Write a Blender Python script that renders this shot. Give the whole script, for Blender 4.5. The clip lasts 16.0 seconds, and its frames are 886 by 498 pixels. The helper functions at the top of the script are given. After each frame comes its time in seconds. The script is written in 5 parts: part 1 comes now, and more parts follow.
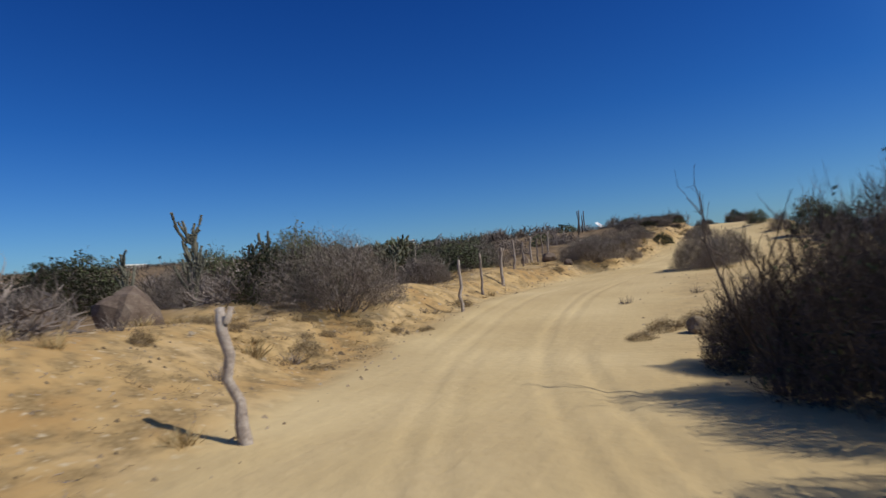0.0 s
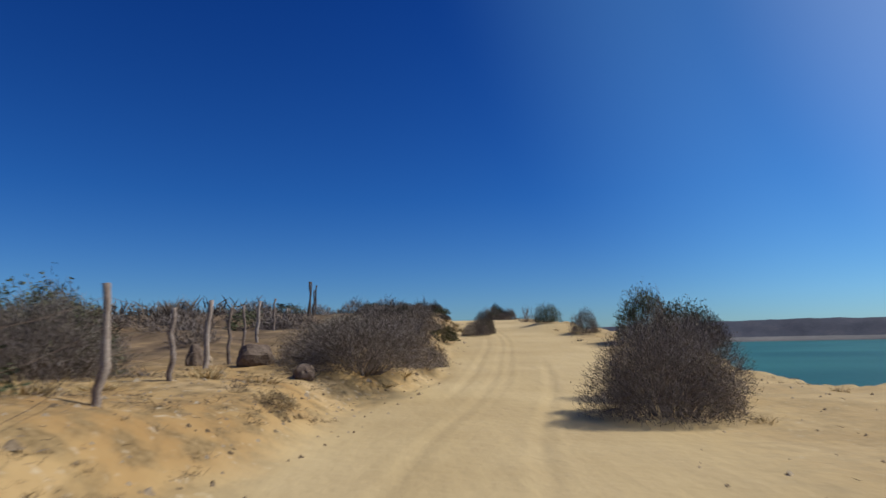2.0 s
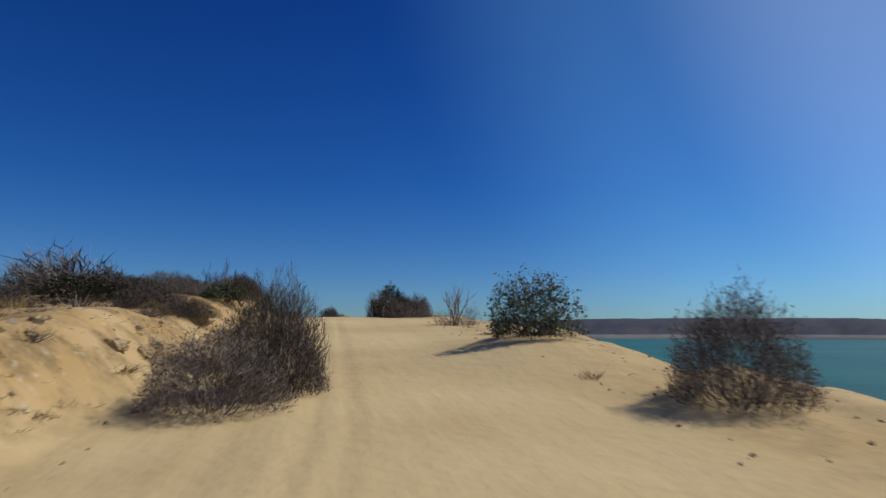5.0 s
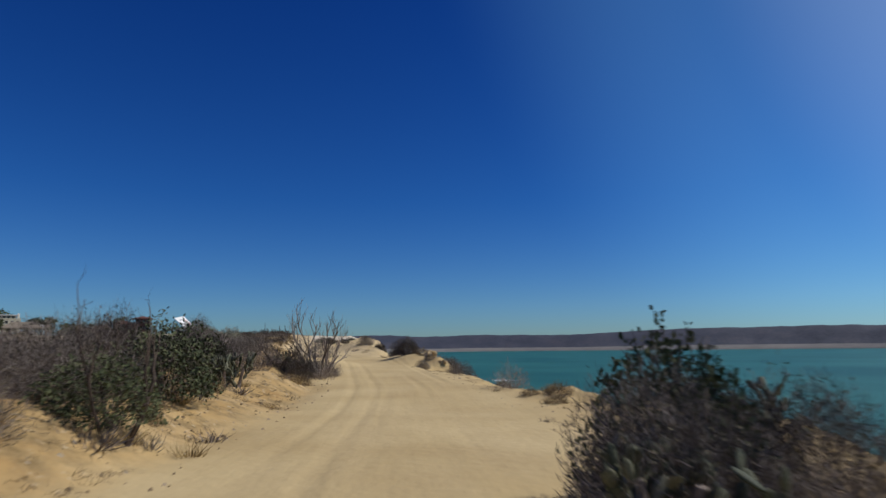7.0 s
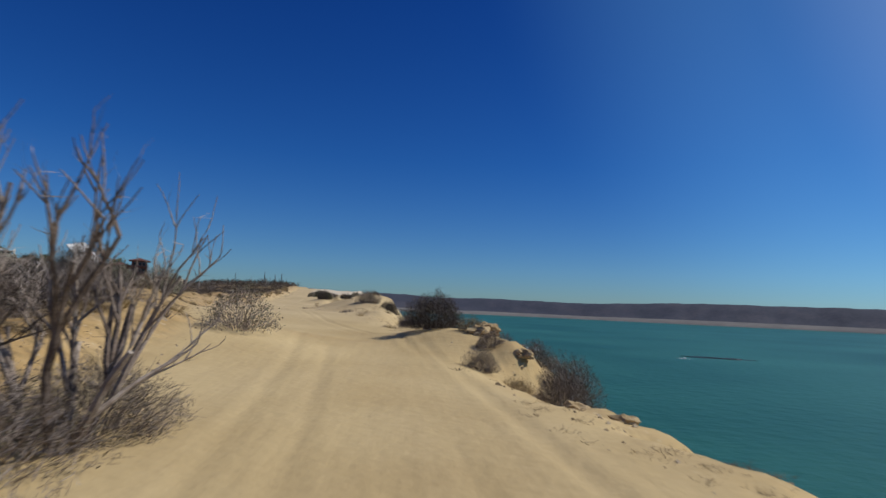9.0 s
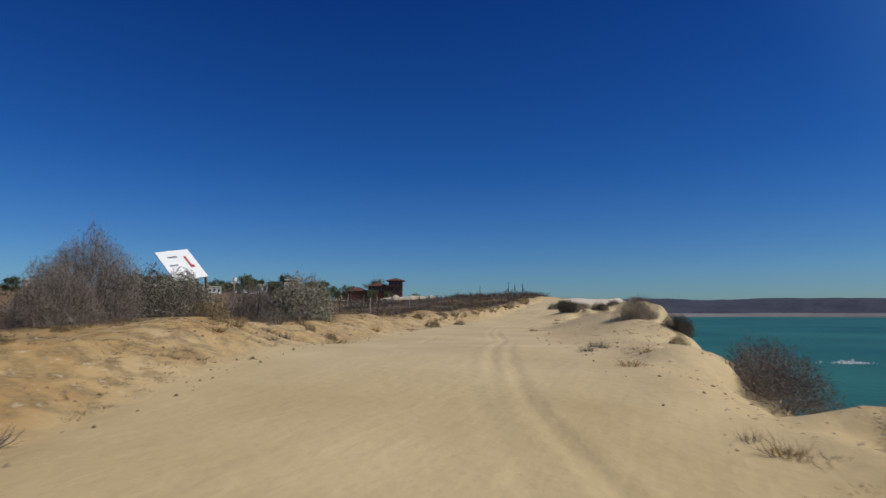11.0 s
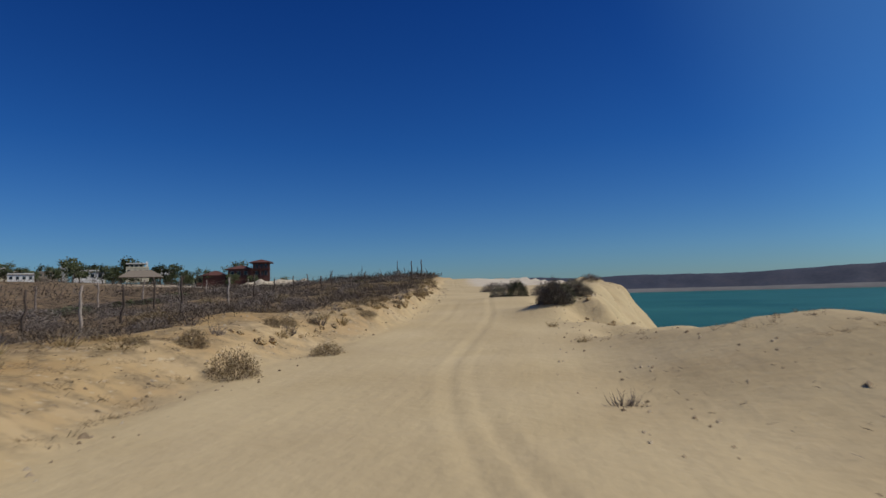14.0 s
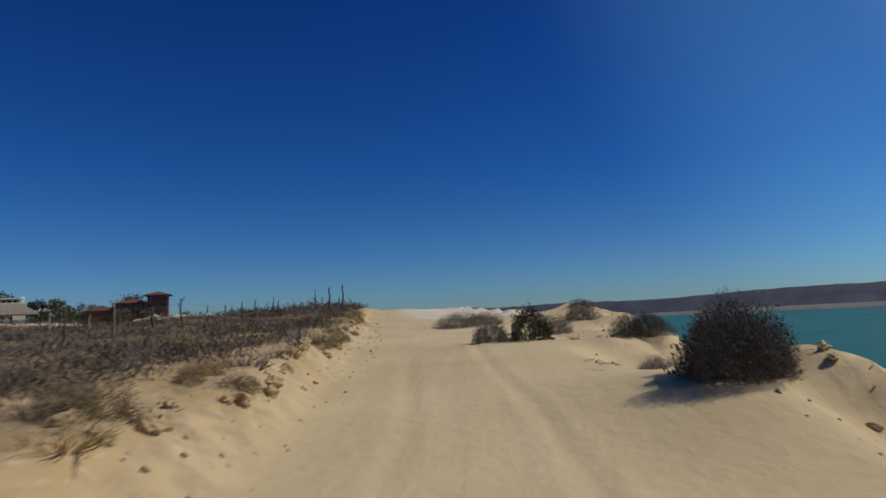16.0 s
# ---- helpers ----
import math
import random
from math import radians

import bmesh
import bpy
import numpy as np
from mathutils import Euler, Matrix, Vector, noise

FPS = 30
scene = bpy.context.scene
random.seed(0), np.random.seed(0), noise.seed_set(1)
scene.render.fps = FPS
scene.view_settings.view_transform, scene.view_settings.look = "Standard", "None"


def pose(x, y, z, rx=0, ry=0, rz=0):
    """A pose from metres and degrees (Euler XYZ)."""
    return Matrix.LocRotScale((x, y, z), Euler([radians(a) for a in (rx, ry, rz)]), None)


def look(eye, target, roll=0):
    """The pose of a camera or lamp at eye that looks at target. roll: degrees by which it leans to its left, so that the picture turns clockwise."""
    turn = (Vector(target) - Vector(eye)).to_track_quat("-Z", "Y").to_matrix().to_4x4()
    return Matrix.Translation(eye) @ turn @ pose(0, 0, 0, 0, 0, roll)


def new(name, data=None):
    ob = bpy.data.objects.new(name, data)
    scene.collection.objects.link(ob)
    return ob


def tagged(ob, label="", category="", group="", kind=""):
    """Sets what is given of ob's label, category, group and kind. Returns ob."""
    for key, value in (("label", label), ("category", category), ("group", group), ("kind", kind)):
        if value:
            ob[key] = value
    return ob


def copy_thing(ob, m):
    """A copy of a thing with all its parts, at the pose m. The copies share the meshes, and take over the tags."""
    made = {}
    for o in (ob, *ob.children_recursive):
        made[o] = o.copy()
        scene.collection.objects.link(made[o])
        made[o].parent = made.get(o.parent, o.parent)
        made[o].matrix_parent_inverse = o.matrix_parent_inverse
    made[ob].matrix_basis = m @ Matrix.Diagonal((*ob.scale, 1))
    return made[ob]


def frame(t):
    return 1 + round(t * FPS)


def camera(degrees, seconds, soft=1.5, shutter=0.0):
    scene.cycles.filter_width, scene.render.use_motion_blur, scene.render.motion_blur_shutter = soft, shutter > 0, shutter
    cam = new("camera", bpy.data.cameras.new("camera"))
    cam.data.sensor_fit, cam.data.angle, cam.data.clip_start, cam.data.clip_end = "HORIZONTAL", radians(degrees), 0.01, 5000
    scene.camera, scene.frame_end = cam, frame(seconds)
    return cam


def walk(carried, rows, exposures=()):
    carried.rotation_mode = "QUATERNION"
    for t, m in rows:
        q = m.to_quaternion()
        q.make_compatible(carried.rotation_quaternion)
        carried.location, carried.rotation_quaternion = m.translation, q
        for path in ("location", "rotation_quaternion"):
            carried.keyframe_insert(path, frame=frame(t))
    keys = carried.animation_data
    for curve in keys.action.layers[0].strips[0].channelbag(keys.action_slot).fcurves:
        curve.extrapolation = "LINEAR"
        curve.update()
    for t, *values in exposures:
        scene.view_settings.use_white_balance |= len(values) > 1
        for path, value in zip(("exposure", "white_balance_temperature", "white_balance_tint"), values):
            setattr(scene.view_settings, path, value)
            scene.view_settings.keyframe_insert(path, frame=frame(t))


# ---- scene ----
# The camera: a car drives a sandy coast track. Seconds, x, y, z, yaw, pitch, roll.
cam = camera(73.5, 16.0, soft=1.5, shutter=0.2)
PATH = [
    (0.0, -0.00, -0.00, 8.00, 22.29, 1.85, 4.94),
    (0.5, -1.82, 4.23, 7.98, 18.24, -0.58, 3.92),
    (1.0, -3.15, 9.01, 7.85, 11.64, 2.66, 0.07),
    (1.5, -3.84, 14.16, 7.97, 1.95, 7.56, -1.37),
    (2.0, -4.01, 19.15, 8.27, -4.86, 9.09, 1.09),
    (2.5, -3.69, 23.73, 8.37, -11.10, 3.97, -1.57),
    (3.0, -2.91, 27.87, 8.45, -17.54, 5.26, -2.33),
    (3.5, -1.59, 31.82, 8.58, -22.53, 4.77, -1.97),
    (4.0, -0.34, 36.25, 8.82, -21.04, 5.92, -0.07),
    (4.5, 0.78, 41.06, 9.13, -16.96, 7.07, -0.00),
    (5.0, 1.84, 46.14, 9.53, -12.68, 8.23, -0.00),
    (5.5, 2.58, 51.38, 10.01, -9.33, 9.38, -0.05),
    (6.0, 2.76, 56.66, 10.55, -7.04, 10.53, -1.41),
    (6.5, 2.94, 61.94, 11.11, -4.95, 11.80, -0.15),
    (7.0, 3.10, 67.19, 11.57, -4.68, 9.40, 0.60),
    (7.5, 3.03, 72.43, 11.81, -2.58, 8.90, 2.10),
    (8.0, 2.99, 77.62, 11.67, -1.73, -3.60, -3.45),
    (8.5, 3.04, 82.58, 11.57, -3.94, 6.30, -2.95),
    (9.0, 3.06, 87.34, 11.75, -3.35, 5.70, -2.60),
    (9.5, 3.03, 92.03, 11.89, 1.11, 6.03, -0.08),
    (10.0, 2.82, 96.57, 11.99, 8.16, 6.03, -0.00),
    (10.5, 2.35, 100.92, 12.08, 15.45, 6.03, 0.00),
    (11.0, 1.50, 105.03, 12.18, 20.98, 6.04, 0.06),
    (11.5, 0.20, 108.88, 12.29, 22.61, 6.04, 1.57),
    (12.0, -1.37, 112.59, 12.45, 19.72, 8.95, 2.05),
    (12.5, -2.70, 116.29, 12.78, 16.64, 6.62, 3.42),
    (13.0, -3.94, 119.94, 12.80, 13.07, 3.90, 1.34),
    (13.5, -4.91, 123.47, 12.67, 10.23, 1.09, 2.55),
    (14.0, -5.93, 126.90, 12.66, 9.44, 4.18, 1.54),
    (14.5, -7.05, 130.10, 12.71, 8.97, 5.63, 0.36),
    (15.0, -7.96, 133.41, 12.71, 8.32, 6.75, 2.15),
    (15.5, -8.54, 137.16, 12.83, 6.60, 4.97, 2.05),
    (16.0, -8.60, 141.45, 12.93, 2.32, 6.90, 2.70),
]
walk(cam, [(t, pose(x, y, z, 90 + pitch, roll, yaw)) for t, x, y, z, yaw, pitch, roll in PATH],
     exposures=[(0.0, 0.12), (2.5, 0.12), (4.0, 0.02), (6.0, -0.06), (11.5, -0.12), (16.0, -0.28)])

# ---- daylight ----
SUN_AZ, SUN_EL = radians(86), radians(47)
world = bpy.data.worlds.new("sky")
scene.world = world
world.use_nodes = True
wn = world.node_tree
sky = wn.nodes.new("ShaderNodeTexSky")
sky.sky_type = "NISHITA"
sky.sun_disc = False
sky.sun_elevation, sky.sun_rotation = SUN_EL, SUN_AZ
sky.altitude, sky.air_density, sky.dust_density, sky.ozone_density = 0, 1.0, 0.3, 2.0
hue = wn.nodes.new("ShaderNodeHueSaturation")
hue.inputs["Saturation"].default_value = 1.25
tint = wn.nodes.new("ShaderNodeMix")
tint.data_type, tint.blend_type = "RGBA", "MULTIPLY"
tint.inputs["Factor"].default_value = 1.0
where = wn.nodes.new("ShaderNodeTexCoord")
rise = wn.nodes.new("ShaderNodeSeparateXYZ")
wn.links.new(where.outputs["Generated"], rise.inputs[0])
fade = wn.nodes.new("ShaderNodeValToRGB")
fade.color_ramp.elements[0].position, fade.color_ramp.elements[0].color = 0.0, (0.64, 1.03, 1.6, 1)
fade.color_ramp.elements[1].position, fade.color_ramp.elements[1].color = 0.24, (0.265, 0.73, 1.46, 1)
high = fade.color_ramp.elements.new(0.55)
high.color = (0.13, 0.49, 1.24, 1)
wn.links.new(rise.outputs["Z"], fade.inputs[0])
wn.links.new(fade.outputs[0], tint.inputs["B"])
wn.links.new(sky.outputs[0], hue.inputs["Color"])
wn.links.new(hue.outputs[0], tint.inputs["A"])
# windscreen glare put into the sky as a broad glow, aimed below the sun
aim = wn.nodes.new("ShaderNodeVectorMath")
aim.operation = "DOT_PRODUCT"
GLARE_EL = radians(30)
aim.inputs[1].default_value = (math.sin(SUN_AZ) * math.cos(GLARE_EL), math.cos(SUN_AZ) * math.cos(GLARE_EL), math.sin(GLARE_EL))
wn.links.new(where.outputs["Generated"], aim.inputs[0])
glare_ramp = wn.nodes.new("ShaderNodeValToRGB")
glare_ramp.color_ramp.interpolation = "EASE"
glare_ramp.color_ramp.elements[0].position, glare_ramp.color_ramp.elements[0].color = 0.36, (0, 0, 0, 1)
glare_ramp.color_ramp.elements[1].position, glare_ramp.color_ramp.elements[1].color = 1.0, (9.0, 9.4, 8.6, 1)
halo = glare_ramp.color_ramp.elements.new(0.66)
halo.color = (0.6, 1.5, 1.95, 1)
glare = glare_ramp.color_ramp.elements.new(0.86)
glare.color = (2.9, 4.0, 4.2, 1)
wn.links.new(aim.outputs["Value"], glare_ramp.inputs[0])
lit = wn.nodes.new("ShaderNodeMix")
lit.data_type, lit.blend_type = "RGBA", "ADD"
lit.inputs["Factor"].default_value = 1.0
wn.links.new(tint.outputs["Result"], lit.inputs["A"])
wn.links.new(glare_ramp.outputs[0], lit.inputs["B"])
wn.links.new(lit.outputs["Result"], wn.nodes["Background"].inputs[0])
wn.nodes["Background"].inputs[1].default_value = 0.05
sun = new("sun", bpy.data.lights.new("sun", "SUN"))
sun.data.energy, sun.data.angle, sun.data.color = 3.55, radians(0.55), (1.0, 0.94, 0.84)
sun.matrix_basis = look((0, 0, 60), Vector((0, 0, 60)) - Vector((math.sin(SUN_AZ) * math.cos(SUN_EL), math.cos(SUN_AZ) * math.cos(SUN_EL), math.sin(SUN_EL))))


# ---- materials ----
def material(name, colours, scale=4.0, rough=0.9, bump=0.3, bump_scale=None, fine=6.0, metal=0.0, island=0.0, per_object=0.0, spec=0.25):
    """A surface whose colour wanders between the given ones at two scales, with relief."""
    m = bpy.data.materials.new(name)
    m.use_nodes = True
    nt = m.node_tree
    b = nt.nodes["Principled BSDF"]
    b.inputs["Roughness"].default_value, b.inputs["Metallic"].default_value = rough, metal
    b.inputs["Specular IOR Level"].default_value = spec
    co = nt.nodes.new("ShaderNodeTexCoord")
    n1 = nt.nodes.new("ShaderNodeTexNoise")
    n1.inputs["Scale"].default_value, n1.inputs["Detail"].default_value = scale, 5
    n2 = nt.nodes.new("ShaderNodeTexNoise")
    n2.inputs["Scale"].default_value, n2.inputs["Detail"].default_value = scale * fine, 3
    for n in (n1, n2):
        nt.links.new(co.outputs["Object"], n.inputs["Vector"])
    mix = nt.nodes.new("ShaderNodeMath")
    mix.operation = "MULTIPLY_ADD"
    mix.inputs[1].default_value, mix.inputs[2].default_value = 0.6, 0.0
    nt.links.new(n1.outputs[0], mix.inputs[0])
    mix2 = nt.nodes.new("ShaderNodeMath")
    mix2.operation = "MULTIPLY_ADD"
    mix2.inputs[1].default_value = 0.4
    nt.links.new(n2.outputs[0], mix2.inputs[0])
    nt.links.new(mix.outputs[0], mix2.inputs[2])
    last = mix2
    if island or per_object:
        src = nt.nodes.new("ShaderNodeNewGeometry").outputs["Random Per Island"] if island else nt.nodes.new("ShaderNodeObjectInfo").outputs["Random"]
        add = nt.nodes.new("ShaderNodeMath")
        add.operation = "MULTIPLY_ADD"
        add.inputs[1].default_value = island or per_object
        nt.links.new(src, add.inputs[0])
        sub = nt.nodes.new("ShaderNodeMath")
        sub.operation = "SUBTRACT"
        sub.inputs[1].default_value = (island or per_object) / 2
        nt.links.new(last.outputs[0], sub.inputs[0])
        nt.links.new(sub.outputs[0], add.inputs[2])
        last = add
    ramp = nt.nodes.new("ShaderNodeValToRGB")
    els = ramp.color_ramp.elements
    while len(els) < len(colours):
        els.new(0.5)
    for i, c in enumerate(colours):
        els[i].position = 0.3 + 0.4 * i / max(1, len(colours) - 1)
        els[i].color = (*c, 1)
    nt.links.new(last.outputs[0], ramp.inputs[0])
    nt.links.new(ramp.outputs[0], b.inputs["Base Color"])
    if bump:
        bp = nt.nodes.new("ShaderNodeBump")
        bp.inputs["Strength"].default_value, bp.inputs["Distance"].default_value = bump, 0.02
        n3 = nt.nodes.new("ShaderNodeTexNoise")
        n3.inputs["Scale"].default_value, n3.inputs["Detail"].default_value = bump_scale or scale * 8, 4
        nt.links.new(co.outputs["Object"], n3.inputs["Vector"])
        nt.links.new(n3.outputs[0], bp.inputs["Height"])
        nt.links.new(bp.outputs[0], b.inputs["Normal"])
    return m


def ground_material():
    """Sand on the track, yellower soil with litter off it, by the mask that the mesh carries."""
    m = bpy.data.materials.new("sandy_soil")
    m.use_nodes = True
    nt = m.node_tree
    L = nt.links.new
    b = nt.nodes["Principled BSDF"]
    b.inputs["Roughness"].default_value = 0.95
    b.inputs["Specular IOR Level"].default_value = 0.1
    co = nt.nodes.new("ShaderNodeTexCoord").outputs["Object"]

    def tex(scale, detail=4, stretch=None):
        n = nt.nodes.new("ShaderNodeTexNoise")
        n.inputs["Scale"].default_value, n.inputs["Detail"].default_value = scale, detail
        v = co
        if stretch:
            mp = nt.nodes.new("ShaderNodeMapping")
            mp.inputs["Scale"].default_value = stretch
            L(co, mp.inputs["Vector"])
            v = mp.outputs[0]
        L(v, n.inputs["Vector"])
        return n.outputs[0]

    def ramp(src, *stops):
        r = nt.nodes.new("ShaderNodeValToRGB")
        els = r.color_ramp.elements
        while len(els) < len(stops):
            els.new(0.5)
        for e, (p, c) in zip(els, stops):
            e.position, e.color = p, (*c, 1)
        L(src, r.inputs[0])
        return r.outputs[0]

    def blend(fac, a, c):
        x = nt.nodes.new("ShaderNodeMix")
        x.data_type = "RGBA"
        L(fac, x.inputs["Factor"])
        L(a, x.inputs["A"])
        L(c, x.inputs["B"])
        return x.outputs["Result"]

    sand = ramp(tex(0.35), (0.3, (0.455, 0.338, 0.168)), (0.7, (0.57, 0.442, 0.235)))
    sand = blend(ramp(tex(1.4, 3, (1, 0.12, 1)), (0.42, (0, 0, 0)), (0.75, (0.25, 0.25, 0.25))), sand, ramp(tex(9), (0.3, (0.37, 0.275, 0.15)), (0.7, (0.52, 0.405, 0.24))))
    soil = ramp(tex(0.6), (0.3, (0.35, 0.215, 0.085)), (0.5, (0.42, 0.285, 0.125)), (0.72, (0.48, 0.35, 0.185)))
    soil = blend(ramp(tex(2.6, 6), (0.43, (0, 0, 0)), (0.62, (0.8, 0.8, 0.8))), soil, ramp(tex(14), (0.3, (0.14, 0.095, 0.045)), (0.7, (0.30, 0.215, 0.105))))
    soil = blend(ramp(tex(7.0, 6), (0.61, (0, 0, 0)), (0.74, (0.7, 0.7, 0.7))), soil, ramp(tex(20), (0.3, (0.45, 0.37, 0.25)), (0.7, (0.6, 0.52, 0.38))))
    mask = nt.nodes.new("ShaderNodeAttribute")
    mask.attribute_name = "litter"
    cover = nt.nodes.new("ShaderNodeAttribute")
    cover.attribute_name = "scrub"
    col = blend(mask.outputs["Fac"], sand, soil)
    scrub = ramp(tex(1.1, 6), (0.35, (0.085, 0.062, 0.04)), (0.55, (0.15, 0.105, 0.07)), (0.72, (0.33, 0.23, 0.12)))
    col = blend(cover.outputs["Fac"], col, scrub)
    pale = nt.nodes.new("ShaderNodeAttribute")
    pale.attribute_name = "pale"
    col = blend(pale.outputs["Fac"], col, ramp(tex(0.5), (0.3, (0.53, 0.45, 0.33)), (0.7, (0.63, 0.55, 0.43))))
    L(col, b.inputs["Base Color"])
    bp = nt.nodes.new("ShaderNodeBump")
    bp.inputs["Strength"].default_value, bp.inputs["Distance"].default_value = 0.42, 0.05
    h = nt.nodes.new("ShaderNodeMath")
    h.operation = "ADD"
    L(tex(5.0, 6), h.inputs[0])
    L(tex(1.6, 3, (1.5, 0.15, 1)), h.inputs[1])
    L(h.outputs[0], bp.inputs["Height"])
    L(bp.outputs[0], b.inputs["Normal"])
    return m


def water_material():
    m = bpy.data.materials.new("sea_water")
    m.use_nodes = True
    nt = m.node_tree
    L = nt.links.new
    b = nt.nodes["Principled BSDF"]
    b.inputs["Roughness"].default_value = 0.45
    b.inputs["Specular IOR Level"].default_value = 0.12
    co = nt.nodes.new("ShaderNodeTexCoord").outputs["Object"]
    n = nt.nodes.new("ShaderNodeTexNoise")
    n.inputs["Scale"].default_value, n.inputs["Detail"].default_value = 0.012, 4
    L(co, n.inputs["Vector"])
    r = nt.nodes.new("ShaderNodeValToRGB")
    r.color_ramp.elements[0].position, r.color_ramp.elements[0].color = 0.35, (0.015, 0.092, 0.074, 1)
    r.color_ramp.elements[1].position, r.color_ramp.elements[1].color = 0.68, (0.034, 0.148, 0.116, 1)
    L(n.outputs[0], r.inputs[0])
    L(r.outputs[0], b.inputs["Base Color"])
    w = nt.nodes.new("ShaderNodeTexNoise")
    w.inputs["Scale"].default_value, w.inputs["Detail"].default_value = 0.35, 6
    L(co, w.inputs["Vector"])
    bp = nt.nodes.new("ShaderNodeBump")
    bp.inputs["Strength"].default_value, bp.inputs["Distance"].default_value = 0.6, 0.5
    L(w.outputs[0], bp.inputs["Height"])
    L(bp.outputs[0], b.inputs["Normal"])
    return m


SOIL, WATER = ground_material(), water_material()
# the hill's bluish grey has distance haze mixed into its base colour
HILL = material("hazed_hillside", [(0.027, 0.034, 0.052), (0.043, 0.048, 0.069), (0.066, 0.066, 0.083)], scale=0.02, bump=0)
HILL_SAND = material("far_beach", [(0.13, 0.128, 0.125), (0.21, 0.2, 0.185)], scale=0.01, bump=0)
TWIG = material("dry_grey_twigs", [(0.115, 0.093, 0.078), (0.18, 0.147, 0.125), (0.28, 0.235, 0.2)], scale=2, rough=0.95, bump=0, island=0.5)
TWIG_STRAW = material("straw_brown_twigs", [(0.12, 0.085, 0.05), (0.2, 0.145, 0.085), (0.31, 0.235, 0.14)], scale=2, rough=0.95, bump=0, island=0.5)
TWIG_DARK = material("dark_twigs", [(0.075, 0.06, 0.05), (0.14, 0.11, 0.092)], scale=2, rough=0.95, bump=0, island=0.4)
SCRUB = material("brown_scrub_stalks", [(0.06, 0.046, 0.034), (0.105, 0.082, 0.062), (0.17, 0.135, 0.1)], scale=0.4, rough=0.95, bump=0, island=0.5)
LEAF = material("dusty_olive_leaves", [(0.035, 0.045, 0.018), (0.065, 0.08, 0.032), (0.11, 0.12, 0.055)], scale=1.5, rough=0.8, bump=0, island=0.6)
LEAF_DRY = material("shrivelled_brown_leaves", [(0.07, 0.06, 0.035), (0.115, 0.098, 0.06), (0.18, 0.155, 0.1)], scale=1.5, rough=0.9, bump=0, island=0.6)
LEAF_SILVER = material("silver_green_leaves", [(0.10, 0.10, 0.06), (0.175, 0.17, 0.11), (0.3, 0.285, 0.205)], scale=1.5, rough=0.85, bump=0, island=0.6)
STRAW = material("dry_straw", [(0.22, 0.15, 0.06), (0.36, 0.26, 0.12), (0.48, 0.38, 0.2)], scale=2, rough=0.9, bump=0, island=0.6)
BARK = material("weathered_grey_wood", [(0.12, 0.09, 0.07), (0.25, 0.2, 0.165), (0.42, 0.36, 0.3)], scale=5, rough=0.9, bump=0.6, bump_scale=40, per_object=0.25)
BARK_DARK = material("dark_old_wood", [(0.05, 0.037, 0.03), (0.11, 0.083, 0.065)], scale=5, rough=0.95, bump=0.5, bump_scale=40)
CACTUS = material("prickly_pear_skin", [(0.05, 0.058, 0.033), (0.085, 0.09, 0.055), (0.16, 0.155, 0.105)], scale=5, rough=0.7, bump=0.3, bump_scale=30, per_object=0.4)
CHOLLA = material("grey_cholla_skin", [(0.075, 0.072, 0.05), (0.13, 0.125, 0.09), (0.21, 0.195, 0.15)], scale=6, rough=0.85, bump=0.5, bump_scale=40)
ROCK = material("brown_boulder", [(0.075, 0.052, 0.038), (0.135, 0.098, 0.073), (0.21, 0.165, 0.125)], scale=3, rough=0.9, bump=0.7, bump_scale=18)
DUSTY = material("dusty_brown_rock", [(0.12, 0.088, 0.055), (0.21, 0.16, 0.1), (0.31, 0.245, 0.16)], scale=4, rough=0.95, bump=0.9, bump_scale=16)
STONE = material("pale_stones", [(0.14, 0.10, 0.06), (0.28, 0.21, 0.13), (0.42, 0.34, 0.23)], scale=3, rough=0.9, bump=0.3, island=0.7)
WHITE = material("white_painted_board", [(0.72, 0.72, 0.7), (0.82, 0.82, 0.8)], scale=2, rough=0.6, bump=0.1)
RED_PAINT = material("faded_red_paint", [(0.30, 0.04, 0.03), (0.4, 0.07, 0.05)], scale=5, rough=0.7, bump=0.1)
WIRE = material("rusty_wire", [(0.10, 0.07, 0.05), (0.16, 0.11, 0.08)], scale=9, rough=0.7, bump=0, metal=0.4)
TILE_ROOF = material("red_tile_roof", [(0.10, 0.045, 0.037), (0.145, 0.064, 0.05)], scale=1.2, rough=0.85, bump=0.4)
RED_WALL = material("red_brown_wall", [(0.075, 0.034, 0.028), (0.115, 0.052, 0.042)], scale=0.6, rough=0.9, bump=0.1)
CREAM = material("cream_plaster", [(0.5, 0.45, 0.32), (0.62, 0.57, 0.42)], scale=0.6, rough=0.9, bump=0.1)
WHITE_WALL = material("whitewashed_plaster", [(0.6, 0.58, 0.54), (0.75, 0.73, 0.68)], scale=0.6, rough=0.9, bump=0.1)
THATCH = material("grey_palm_thatch", [(0.16, 0.13, 0.10), (0.26, 0.22, 0.17)], scale=2, rough=0.95, bump=0.5)
DARK_GLASS = material("dark_window_glass", [(0.015, 0.017, 0.02), (0.03, 0.033, 0.036)], scale=1, rough=0.15, bump=0, spec=0.5)
METAL = material("dull_grey_metal", [(0.2, 0.2, 0.2), (0.3, 0.3, 0.3)], scale=2, rough=0.5, bump=0, metal=0.6)
FOAM = material("sea_foam", [(0.6, 0.62, 0.62), (0.8, 0.82, 0.82)], scale=2, rough=0.9, bump=0.2)
REEF = material("wet_dark_reef", [(0.012, 0.014, 0.014), (0.03, 0.03, 0.028)], scale=0.6, rough=0.5, bump=0.4)


